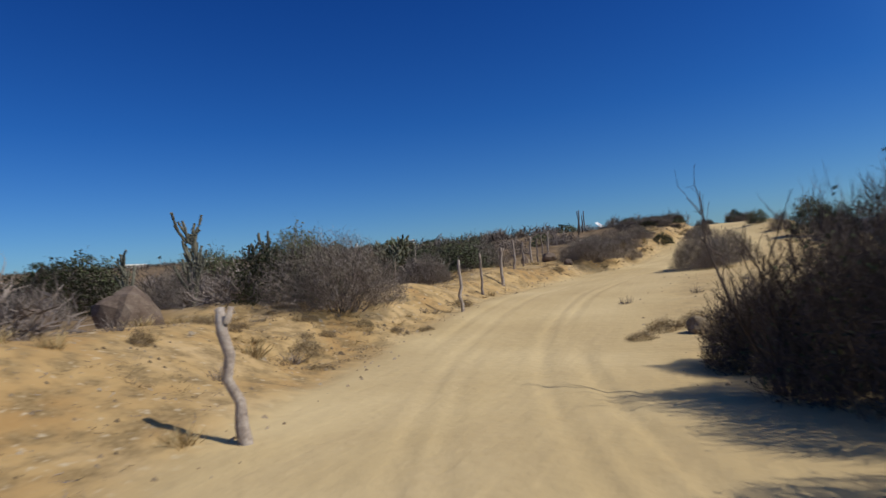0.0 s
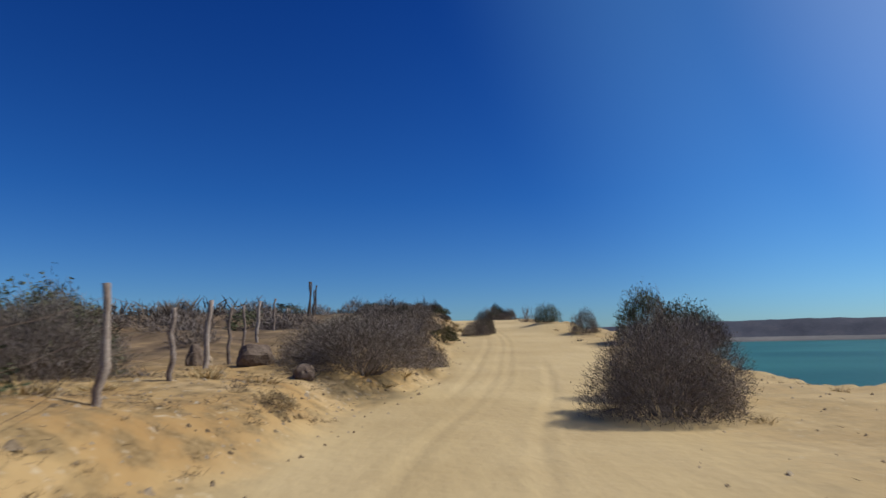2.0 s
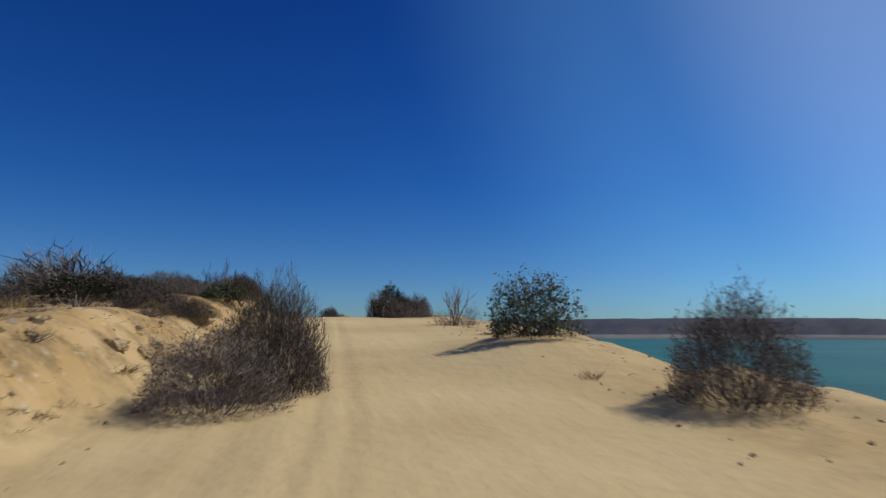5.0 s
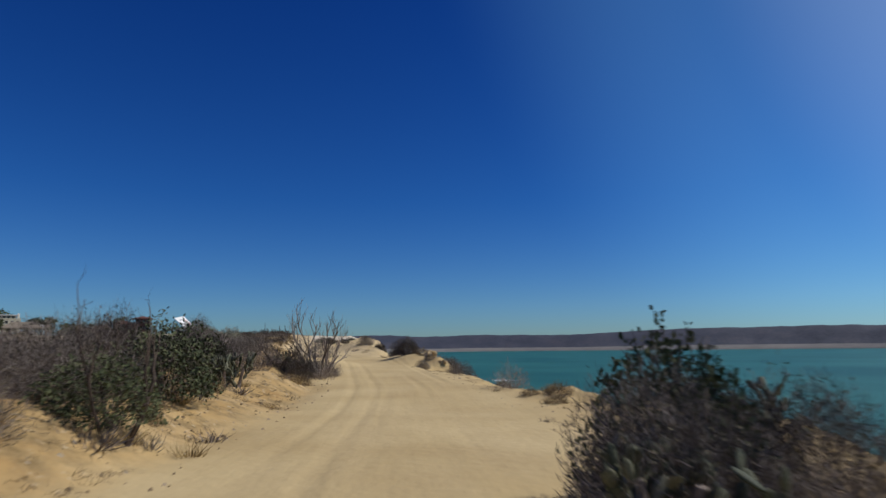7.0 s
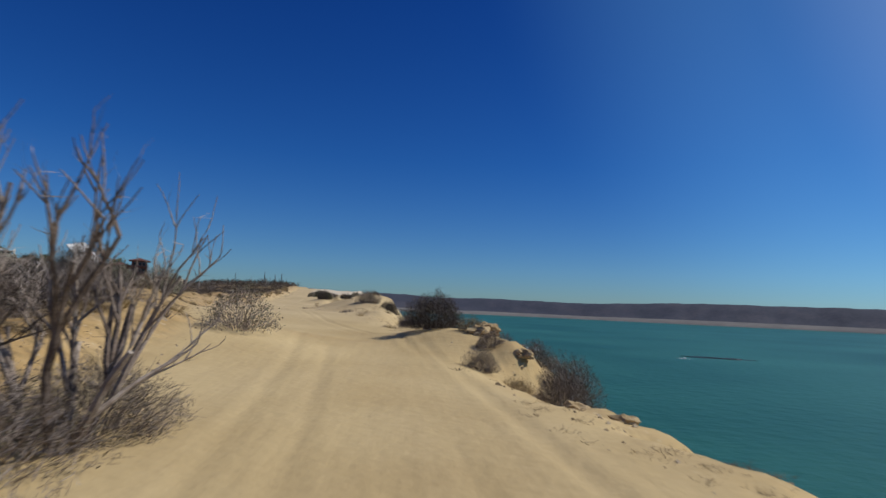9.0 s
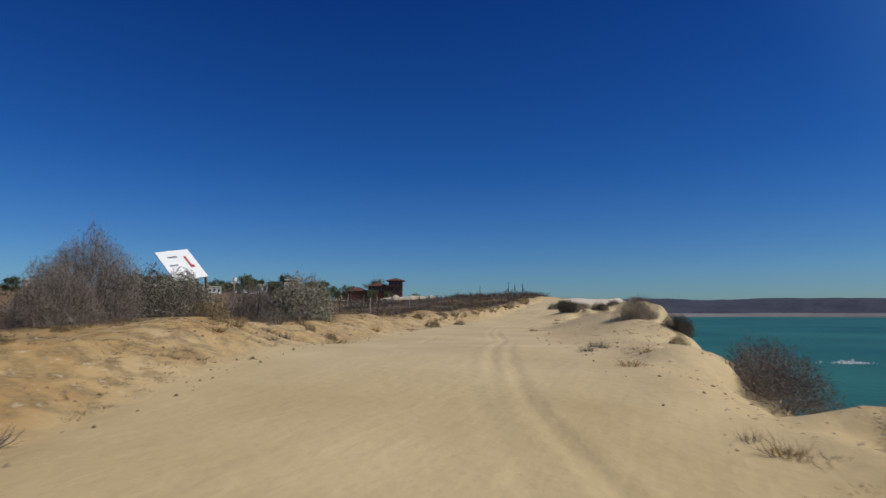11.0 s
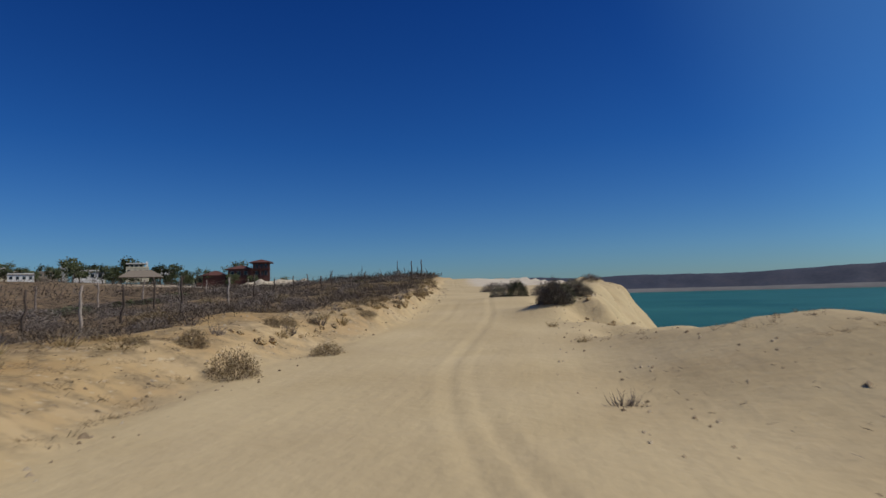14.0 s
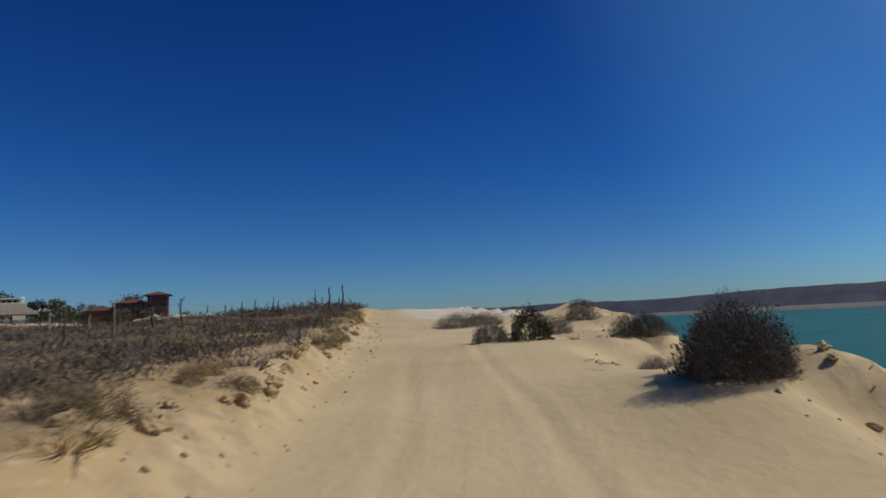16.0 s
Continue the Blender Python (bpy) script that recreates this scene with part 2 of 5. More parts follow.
# ---- mesh helpers ----
def mesh_from(name, verts, faces, mat, smooth=False):
    me = bpy.data.meshes.new(name)
    me.from_pydata([tuple(v) for v in verts], [], [tuple(f) for f in faces])
    me.materials.append(mat)
    if smooth:
        me.polygons.foreach_set("use_smooth", np.ones(len(me.polygons), bool))
    me.update()
    return me


def part_mesh(name, me, parent, label=""):
    ob = new(name, me)
    ob.parent = parent
    return tagged(ob, label=label) if label else ob


def part(name, bm, mat, parent, label=""):
    me = bpy.data.meshes.new(name)
    bmesh.ops.recalc_face_normals(bm, faces=bm.faces)
    bm.to_mesh(me)
    bm.free()
    me.materials.append(mat)
    return part_mesh(name, me, parent, label)


def box(bm, x0, y0, z0, x1, y1, z1, bevel=0.0):
    r = bmesh.ops.create_cube(bm, size=1, matrix=Matrix.Translation(((x0 + x1) / 2, (y0 + y1) / 2, (z0 + z1) / 2)) @ Matrix.Diagonal((x1 - x0, y1 - y0, z1 - z0, 1)))
    if bevel:
        es = {e for v in r["verts"] for e in v.link_edges}
        bmesh.ops.bevel(bm, geom=list(es), offset=bevel, segments=2, affect="EDGES")
    return bm


def tube(V, F, pts, radii, n=5):
    """Adds a tapered tube along pts to the lists V and F."""
    base = len(V)
    pts = [Vector(p) for p in pts]
    for i, (p, r) in enumerate(zip(pts, radii)):
        d = (pts[min(i + 1, len(pts) - 1)] - pts[max(i - 1, 0)]).normalized()
        a = d.orthogonal().normalized() if abs(d.z) < 0.9 else Vector((1, 0, 0)).cross(d).normalized()
        c = d.cross(a)
        for k in range(n):
            w = 2 * math.pi * k / n
            V.append(p + (a * math.cos(w) + c * math.sin(w)) * r)
    for i in range(len(pts) - 1):
        for k in range(n):
            q = base + i * n
            F.append((q + k, q + (k + 1) % n, q + n + (k + 1) % n, q + n + k))
    V.append(pts[-1])
    t = base + (len(pts) - 1) * n
    for k in range(n):
        F.append((t + k, t + (k + 1) % n, len(V) - 1))


# ---- the lie of the land ----
def vnoise(x, y, scale, seed):
    """Smooth value noise from 0 to 1 on arrays."""
    x, y = np.asarray(x, float) / scale + seed * 17.3, np.asarray(y, float) / scale + seed * 9.7
    xi, yi = np.floor(x), np.floor(y)
    fx, fy = x - xi, y - yi
    fx, fy = fx * fx * (3 - 2 * fx), fy * fy * (3 - 2 * fy)

    def h(a, b):
        s = np.sin(a * 127.1 + b * 311.7 + seed * 74.7) * 43758.5453
        return s - np.floor(s)
    return (h(xi, yi) * (1 - fx) + h(xi + 1, yi) * fx) * (1 - fy) + (h(xi, yi + 1) * (1 - fx) + h(xi + 1, yi + 1) * fx) * fy


def sstep(a):
    a = np.clip(a, 0, 1)
    return a * a * (3 - 2 * a)


# The plan below is laid out straight; past the dip it is turned left about a pivot at the end, by an angle fitted to
# the camera's view.
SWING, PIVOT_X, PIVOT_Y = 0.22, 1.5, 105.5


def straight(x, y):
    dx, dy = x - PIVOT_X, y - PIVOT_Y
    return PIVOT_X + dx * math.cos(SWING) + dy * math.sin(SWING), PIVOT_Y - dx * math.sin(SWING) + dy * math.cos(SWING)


CAM_UP = 1.5
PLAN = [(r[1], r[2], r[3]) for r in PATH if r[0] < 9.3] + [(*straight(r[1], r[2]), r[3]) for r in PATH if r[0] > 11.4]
ROAD_Y = [-40, -12] + [r[1] for r in PLAN] + [150, 160, 174, 188, 200, 215, 260, 330, 3000]
ROAD_X = [16, 5] + [r[0] for r in PLAN] + [1.2, 2.6, 3.8, 4.5, 5.2, 6.5, 11, 14, 14]
ROAD_Z = [6.5, 6.5] + [r[2] - CAM_UP for r in PLAN] + [11.8, 12.35, 12.9, 13.25, 13.7, 14.4, 15.6, 16.2, 17]
# distance of the cliff edge to the right of the track, height of the bank and distance of its toe to the left, along y
EDGE_Y = [-60, 0, 20, 28, 34, 38, 44, 50, 60, 66, 74, 80, 90, 97, 105, 115, 122, 127, 132, 137, 140, 143, 146, 150, 154, 158, 163, 168, 176, 190, 230, 400, 3000]
EDGE_U = [24, 16, 14, 11.5, 8.6, 7.6, 8.2, 8.6, 6.0, 6.2, 7.0, 6.4, 5.4, 4.7, 4.8, 5.8, 6.8, 7.4, 8.2, 8.4, 6.9, 5.4, 4.7, 4.6, 4.8, 5.6, 7.4, 9.4, 11.4, 11.5, 12, 12, 12]
MOUND_Y = [-60, 24, 34, 50, 58, 112, 124, 129, 134, 139, 142, 145, 149, 160, 200, 3000]
MOUND_H = [0.15, 0.1, 0.1, 0.2, 0.0, 0.0, 0.0, 0.7, 1.0, 1.0, 0.75, 0.5, 0.35, 0.1, -0.2, -0.3]
# sand hummocks: x, y, radius across, radius along, height
HUMMOCKS = [(-1.7, 102.5, 2.0, 4.0, 0.5), (6.1, 56.6, 1.8, 2.2, 0.5), (-6.4, 16.5, 1.6, 3.5, 0.16), (4.7, 104.6, 1.3, 2.2, 0.42), (4.2, 149.2, 1.7, 2.0, 0.42), (15.2, 176.0, 4.2, 4.5, 0.5), (3.6, 105.8, 1.2, 1.6, 0.2), (4.0, 156.0, 2.0, 2.5, 0.25)]
BANK_Y = [-60, 0, 8, 16, 26, 34, 42, 50, 60, 70, 78, 88, 100, 112, 125, 138, 150, 170, 3000]
BANK_H = [0.9, 0.95, 0.9, 0.78, 0.6, 0.65, 0.9, 0.9, 0.85, 0.6, 0.55, 0.55, 0.6, 0.6, 0.7, 0.62, 0.45, 0.45, 0.45]
BANK_T = [2.6, 2.6, 2.4, 2.3, 2.4, 2.5, 2.7, 3.0, 2.3, 2.3, 2.8, 2.4, 3.8, 4.4, 3.7, 2.6, 2.2, 2.4, 2.4]
BANK_W = [5, 5, 4, 2.2, 1.6, 1.5, 1.5, 1.5, 1.3, 1.3, 2.0, 1.6, 1.6, 2.2, 3.0, 2.0, 0.8, 1.0, 1.5]


def smooth_table(ys, vs):
    fine = np.arange(-60, 420, 0.5)
    v = np.interp(fine, ys, vs)
    k = np.hanning(13)
    k /= k.sum()
    pad = np.pad(v, 6, mode="edge")
    v2 = np.convolve(pad, k, mode="valid")
    return lambda y: np.where(np.abs(np.asarray(y, float) - 170) < 225, np.interp(y, fine, v2), np.interp(y, ys, vs))


road_x, road_z = smooth_table(ROAD_Y, ROAD_X), smooth_table(ROAD_Y, ROAD_Z)
mound_h, bank_w = smooth_table(MOUND_Y, MOUND_H), smooth_table(BANK_Y, BANK_W)
edge_u, bank_h, bank_t = smooth_table(EDGE_Y, EDGE_U), smooth_table(BANK_Y, BANK_H), smooth_table(BANK_Y, BANK_T)


def land(x, y):
    """Ground height, and how far it is off the track and scrub-covered (both 0 to 1)."""
    x, y = np.asarray(x, float), np.asarray(y, float)
    u = x - road_x(y)
    z = road_z(y)
    wob = (vnoise(x, y, 5.0, 1) - 0.5) * 1.6
    toe = bank_t(y) + wob * 0.6
    z = z + bank_h(y) * sstep((-u - toe) / bank_w(y)) * (0.75 + 0.5 * vnoise(x, y, 2.2, 2))
    z = z + mound_h(y) * sstep((u - 3.0 - wob * 0.4) / np.interp(y, [128, 136, 146], [6.0, 4.8, 3.6]))
    for hx, hy, rx, ry, hh in HUMMOCKS:
        z = z + hh * np.exp(-(((x - hx) / rx) ** 2) - ((y - hy) / ry) ** 2)
    z = z - 1.8 * sstep((-u - 9) / 30) * sstep((y - 125) / 30) * np.clip(1 + (u + 60) / 80, 0, 1)
    inland = np.clip((-u - 40) / 160, 0, 1.6)
    z = z + inland * 5.5 * np.clip((y + 60) / 200, 0.15, 1)
    off = np.maximum(sstep((-u - toe + 0.4) / 1.2), np.interp(y, [108, 120], [0.42, 0.22]) * sstep((u - 2.4 + wob * 0.5) / 2.0))
    rough = (vnoise(x, y, 3.1, 3) - 0.5) * 0.34 + (vnoise(x, y, 1.1, 4) - 0.5) * 0.16 + (vnoise(x, y, 0.45, 5) - 0.5) * 0.06
    z = z + rough * off + (vnoise(x, y, 1.7, 6) - 0.5) * 0.05
    near = np.clip(1 - np.abs(y - 80) / 400, 0, 1) > 0.1
    sway = (vnoise(0 * x, y, 14, 7) - 0.5) * 0.7
    for c, deep, start in ((-0.78, 0.02, 0.2), (0.78, 0.022, 0.2), (1.12, 0.03, 0.4), (1.45, 0.03, 0.45), (1.8, 0.03, 0.5), (-0.45, 0.02, 0.5), (-1.5, 0.024, 0.5)):
        depth = deep * sstep((vnoise(0 * x, y + 40 * c, 11, 23) - start) * 2.5)
        z = z - near * depth * np.exp(-(((u - c - sway) / 0.12) ** 2)) + near * depth * 0.5 * np.exp(-(((np.abs(u - c - sway) - 0.21) / 0.09) ** 2))
    w = u - edge_u(y) + (vnoise(x, y, 3.4, 8) - 0.5) * 2.0 + (vnoise(x, y, 1.2, 9) - 0.5) * 0.7
    drop = np.where(w < -2.2, 0, np.where(w < 0.8, 0.11 * (w + 2.2) ** 2, 0.99 + np.interp(y, [138, 146, 400], [2.9, 1.1, 1.1]) * (w - 0.8)))
    lumps = (vnoise(x, y, 1.5, 14) - 0.42) * 0.9 + (vnoise(x, y, 0.6, 15) - 0.5) * 0.35
    z = z + lumps * np.interp(y, [118, 126, 142, 147], [1.0, 0.3, 0.3, 1.15]) * np.exp(-(((w + 0.4) / 1.5) ** 2)) * (u > 2.5) * sstep((u - 3.0) / 1.2)
    z = z - drop
    z = np.maximum(z, -5.0)
    scrub = sstep((-u - toe - np.where(y > 118, 2.0, 3.5) - wob) / np.where(y > 118, 2.5, 5.0))
    return z, off, scrub * 0.85


def height(x, y):
    return float(land(np.array([x]), np.array([y]))[0][0])


def build_ground():
    far = [2.0 ** k for k in np.arange(-1, 10.6, 0.28)]
    us = np.array(sorted([-13 - f for f in far] + list(np.arange(-13, -2.9, 0.24)) + list(np.arange(-2.8, 2.81, 0.12)) + list(np.arange(3.0, 14.01, 0.24)) + [14.2 + f for f in far]))
    back = [0.35 * 1.3 ** k for k in range(1, 25)]
    ys = np.array(sorted([-14 - f for f in back] + list(np.arange(-14, 200, 0.27)) + [200 + f for f in back] + [300, 420, 600, 900, 1400, 2100, 2900]))
    U, Y = np.meshgrid(us, ys)
    X = U + road_x(Y)
    Z, off, scrub = land(X, Y)
    pale = sstep((Y - 176) / 8) * sstep((262 - Y) / 20) * sstep((U + 0.5) / 2.5) + sstep((Y - 268) / 14) * sstep((318 - Y) / 10) * sstep((X + 84) / 12) * sstep((-24 - X) / 10)
    scrub = scrub * (1 - pale)
    pale = np.maximum(pale, 0.17 * sstep((Y - 108) / 12) * sstep((U + 7) / 5))
    n, m = U.shape
    idx = np.arange(n * m).reshape(n, m)
    me = bpy.data.meshes.new("ground")
    F = np.stack([idx[:-1, :-1], idx[:-1, 1:], idx[1:, 1:], idx[1:, :-1]], -1).reshape(-1, 4)
    me.from_pydata(np.stack([X, Y, Z], -1).reshape(-1, 3).tolist(), [], F.tolist())
    for key, val in (("litter", off), ("scrub", scrub), ("pale", pale)):
        me.attributes.new(key, "FLOAT", "POINT").data.foreach_set("value", val.ravel().astype(np.float32))
    me.materials.append(SOIL)
    me.polygons.foreach_set("use_smooth", np.ones(len(me.polygons), bool))
    return tagged(new("ground", me), "pale yellow sandy coast with a rutted track and crumbling cliff edge", "ground", kind="structure")


build_ground()


def build_sea():
    xs = [-20, 10, 40, 100, 250, 600, 1500, 4000]
    ys = [-1500, -300, 0, 150, 400, 1000, 2500, 4200]
    V = [(x, y, 0) for y in ys for x in xs]
    F = [(j * 8 + i, j * 8 + i + 1, j * 8 + i + 9, j * 8 + i + 8) for j in range(7) for i in range(7)]
    return tagged(new("water", mesh_from("water", V, F, WATER)), "calm turquoise sea in a wide bay", "sea", kind="structure")


build_sea()


def build_far_hills():
    """The long flat-topped shore across the bay, with a pale strip at its foot."""
    az = np.radians(np.linspace(-14, 112, 260))
    prof = [(0, -1.0, 0), (6, 2.5, 0), (60, 8, 0), (110, 24, 1), (170, 40, 1), (420, 46, 1), (900, 40, 1)]
    V, F, mats = [], [], []
    for i, a in enumerate(az):
        R = 1420 + 90 * math.sin(a * 3.1) + 40 * math.sin(a * 11)
        h = 0.92 + 0.16 * float(vnoise(a * 40, 0, 3.0, 11)) + 0.07 * float(vnoise(a * 160, 0, 2.0, 12)) + 0.3 * math.exp(-(((float(a) - 0.58) / 0.22) ** 2)) - 0.9 * min(0.5, max(0.0, float(a) - 0.85))
        for k, (d, z, _) in enumerate(prof):
            r = R + d + 25 * (float(vnoise(a * 130, k * 3.0, 2.0, 13)) - 0.5) * (k > 1)
            V.append((5 + r * math.sin(a), 95 + r * math.cos(a), z * h))
    n = len(prof)
    for i in range(len(az) - 1):
        for k in range(n - 1):
            F.append((i * n + k, i * n + k + 1, (i + 1) * n + k + 1, (i + 1) * n + k))
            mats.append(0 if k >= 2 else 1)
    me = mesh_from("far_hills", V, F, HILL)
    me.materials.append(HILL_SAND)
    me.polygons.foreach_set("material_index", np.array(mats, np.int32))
    me.polygons.foreach_set("use_smooth", np.ones(len(me.polygons), bool))
    return tagged(new("backdrop", me), "long low dark scrub hill across the bay, haze in its colour, with a pale beach", "hills", kind="structure")


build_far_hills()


# ---- plants ----
def dome(rng, w, h, wob):
    """A random point direction on an uneven dome, with its radius."""
    a = rng.uniform(0, 2 * math.pi)
    e = math.asin(rng.uniform(0.02, 1.0))
    k = 1 + 0.10 * math.sin(a * 2 + wob[0]) + 0.10 * math.sin(a * 3 + wob[1] + e * 2) + 0.09 * math.sin(a * 5 + e * 5 + wob[2]) + rng.uniform(-0.06, 0.06)
    return Vector((math.cos(a) * math.cos(e) * w / 2, math.sin(a) * math.cos(e) * w / 2, math.sin(e) * h)) * k


def ribbon(V, F, p, d, length, width, rng):
    """A thin bent twig."""
    side = d.cross(Vector((rng.uniform(-1, 1), rng.uniform(-1, 1), rng.uniform(-1, 1)))).normalized() * width / 2
    mid = p + d * length * 0.55 + Vector((rng.uniform(-1, 1), rng.uniform(-1, 1), rng.uniform(-0.6, 1))) * length * 0.1
    end = p + d * length + Vector((rng.uniform(-1, 1), rng.uniform(-1, 1), rng.uniform(-0.5, 1))) * length * 0.2
    b = len(V)
    V.extend((p - side, p + side, mid + side * 0.7, mid - side * 0.7, end))
    F.extend(((b, b + 1, b + 2, b + 3), (b + 3, b + 2, b + 4)))


def leaf(V, F, p, size, rng):
    d = Vector((rng.uniform(-1, 1), rng.uniform(-1, 1), rng.uniform(-0.4, 1))).normalized()
    s = d.orthogonal().normalized() * size * 0.3
    b = len(V)
    V.extend((p, p + d * size * 0.5 + s, p + d * size, p + d * size * 0.5 - s))
    F.append((b, b + 1, b + 2, b + 3))


def make_bush(name, label, w, h, stems, twigs, leaves, mat_twig, mat_leaf, seed, width=0.012, leaf_size=0.045, upright=0.0, category="bush", shell=0.45, reach=0.16):
    """A many-stemmed shrub: stems from the base, thin twigs out to an uneven dome, small leaves."""
    rng = random.Random(seed)
    wob = [rng.uniform(0, 6.3) for _ in range(3)]
    thing = tagged(new(name), label, category)
    V, F = [], []
    for _ in range(stems):
        tip = dome(rng, w, h, wob) * rng.uniform(0.7, 0.97)
        tip.z = max(tip.z, 0.12 * h)
        p0 = Vector((tip.x * 0.25 * rng.uniform(0.3, 1.6), tip.y * 0.25 * rng.uniform(0.3, 1.6), -0.12))
        pts = []
        for i in range(6):
            f = i / 5
            q = p0.lerp(tip, f) + Vector((rng.uniform(-1, 1), rng.uniform(-1, 1), rng.uniform(-1, 1))) * 0.035 * w * (0 < i)
            q.z += 0.18 * h * math.sin(math.pi * f) * (1 - tip.z / (h * 1.3))
            pts.append(q)
        r = rng.uniform(0.008, 0.017) * (w / 2.4)
        tube(V, F, pts, [r * (1 - 0.8 * i / 5) for i in range(6)], 3)
    tagged(part_mesh("branchwork", mesh_from("branchwork", V, F, mat_twig), thing), kind="stuff")
    V, F, ends = [], [], []
    for _ in range(twigs):
        p = dome(rng, w, h, wob) * (shell + (0.93 - shell) * rng.random() ** 0.6)
        p.z = p.z * 0.97 + 0.02 * h
        out = Vector((p.x / w * 2, p.y / w * 2, p.z / h))
        d2 = (out * 0.9 + Vector((rng.uniform(-1, 1), rng.uniform(-1, 1), rng.uniform(-0.6, 1.0))) * 1.05 + Vector((0, 0, 0.22 + upright))).normalized()
        ln = rng.uniform(0.5, 1.3) * reach * (w + h) / 2
        ribbon(V, F, p - d2 * ln * 0.5, d2, ln, width * rng.uniform(0.6, 1.3), rng)
        ends.append(p + d2 * ln * rng.uniform(-0.2, 0.5))
    tagged(part_mesh("twig_mass", mesh_from("twig_mass", V, F, mat_twig), thing), kind="stuff")
    if leaves:
        V, F = [], []
        for _ in range(leaves):
            p = ends[rng.randrange(len(ends))] + Vector((rng.uniform(-1, 1), rng.uniform(-1, 1), rng.uniform(-1, 1))) * 0.05
            leaf(V, F, p, leaf_size * rng.uniform(0.6, 1.4), rng)
        tagged(part_mesh("foliage", mesh_from("foliage", V, F, mat_leaf), thing), kind="stuff")
    return thing


def branch(V, F, p, d, length, r, depth, rng, spread=0.6, lift=0.3, n=5):
    pts, q, dd = [p], Vector(p), d.copy()
    for i in range(4):
        dd = (dd + Vector((rng.uniform(-1, 1), rng.uniform(-1, 1), rng.uniform(-0.6, 0.9))) * 0.2 + Vector((0, 0, lift * 0.2))).normalized()
        q = q + dd * length / 4
        pts.append(q.copy())
    tube(V, F, pts, [r * (1 - 0.13 * i) for i in range(5)], n if depth > 0 else 3)
    if depth > 0:
        for _ in range(rng.choice((2, 3, 3))):
            i = rng.randrange(2, 5)
            nd = (dd + Vector((rng.uniform(-1, 1), rng.uniform(-1, 1), rng.uniform(-0.4, 0.8))) * spread * 1.3 + Vector((0, 0, lift))).normalized()
            branch(V, F, pts[i], nd, length * rng.uniform(0.5, 0.8), r * 0.55, depth - 1, rng, spread, lift, n)


def make_dead_tree(name, label, h, trunks, depth, mat, seed, spread=0.6, lift=0.3, lean=0.5, r=0.04, twigs=300):
    rng = random.Random(seed)
    thing = tagged(new(name), label, "dead tree")
    allV = []
    for k in range(trunks):
        V, F = [], []
        a = 2 * math.pi * (k + rng.uniform(-0.3, 0.3)) / trunks
        d = Vector((math.cos(a) * lean, math.sin(a) * lean, 1)).normalized()
        branch(V, F, Vector((math.cos(a) * 0.08, math.sin(a) * 0.08, -0.15)), d, h * rng.uniform(0.4, 0.55), r * rng.uniform(0.7, 1.1), depth, rng, spread, lift)
        part_mesh("limb", mesh_from("limb", V, F, BARK_DARK if k % 2 and trunks > 8 else mat), thing)
        allV += V[::7]
    if twigs:
        V, F = [], []
        for _ in range(twigs):
            p = allV[rng.randrange(len(allV))]
            d = Vector((rng.uniform(-1, 1), rng.uniform(-1, 1), rng.uniform(-0.2, 1.2))).normalized()
            ribbon(V, F, p, d, rng.uniform(0.08, 0.3), 0.008, rng)
        tagged(part_mesh("twig_mass", mesh_from("twig_mass", V, F, mat), thing), kind="stuff")
    return thing


def pad_mesh():
    bm = bmesh.new()
    bmesh.ops.create_uvsphere(bm, u_segments=7, v_segments=5, radius=0.5)
    for v in bm.verts:
        k = 0.78 + 0.35 * (v.co.z + 0.5)
        v.co = Vector((v.co.x * 0.75 * k, v.co.y * 0.2, v.co.z + 0.5))
    me = bpy.data.meshes.new("pad")
    bm.to_mesh(me)
    bm.free()
    me.materials.append(CACTUS)
    me.polygons.foreach_set("use_smooth", np.ones(len(me.polygons), bool))
    return me


PAD = pad_mesh()


def make_prickly_pear(label, h, w, pads, seed, small=1.0, trunk=0.0):
    """A jointed cactus: chains of flat pads that fork as they climb."""
    rng = random.Random(seed)
    thing = tagged(new("prickly_pear"), label, "cactus")
    count = 0
    queue = [(Vector((rng.uniform(-0.2, 0.2) * w, rng.uniform(-0.2, 0.2) * w, trunk * h * rng.uniform(0.8, 1.1) - 0.05)), Vector((rng.uniform(-0.5, 0.5), rng.uniform(-0.5, 0.5), 1)).normalized()) for _ in range(9)]
    while queue and count < pads:
        p, d = queue.pop(0)
        s = rng.uniform(0.15, 0.24) * small
        q = p + d * s * 1.02
        if q.z > h or q.xy.length > w * 0.55:
            continue
        ob = part_mesh("pad", PAD, thing)
        turn = d.to_track_quat("Z", "Y") @ Euler((0, 0, rng.uniform(0, 6.3))).to_quaternion()
        ob.matrix_basis = Matrix.LocRotScale(p, turn, (s * 0.8, s * 0.8, s * 1.15))
        count += 1
        for _ in range(rng.choice((1, 1, 2))):
            queue.append((q, (d * 0.7 + Vector((rng.uniform(-1, 1), rng.uniform(-1, 1), rng.uniform(-0.2, 0.9))) * 0.75).normalized()))
    V, F = [], []
    for a in range(4):
        tube(V, F, [(0.12 * w * math.cos(a * 1.6), 0.12 * w * math.sin(a * 1.6), -0.1), (0.18 * w * math.cos(a * 1.6), 0.18 * w * math.sin(a * 1.6), max(0.3, trunk) * h)], [0.05, 0.035], 6)
    part_mesh("stem", mesh_from("stem", V, F, BARK), thing)
    return thing


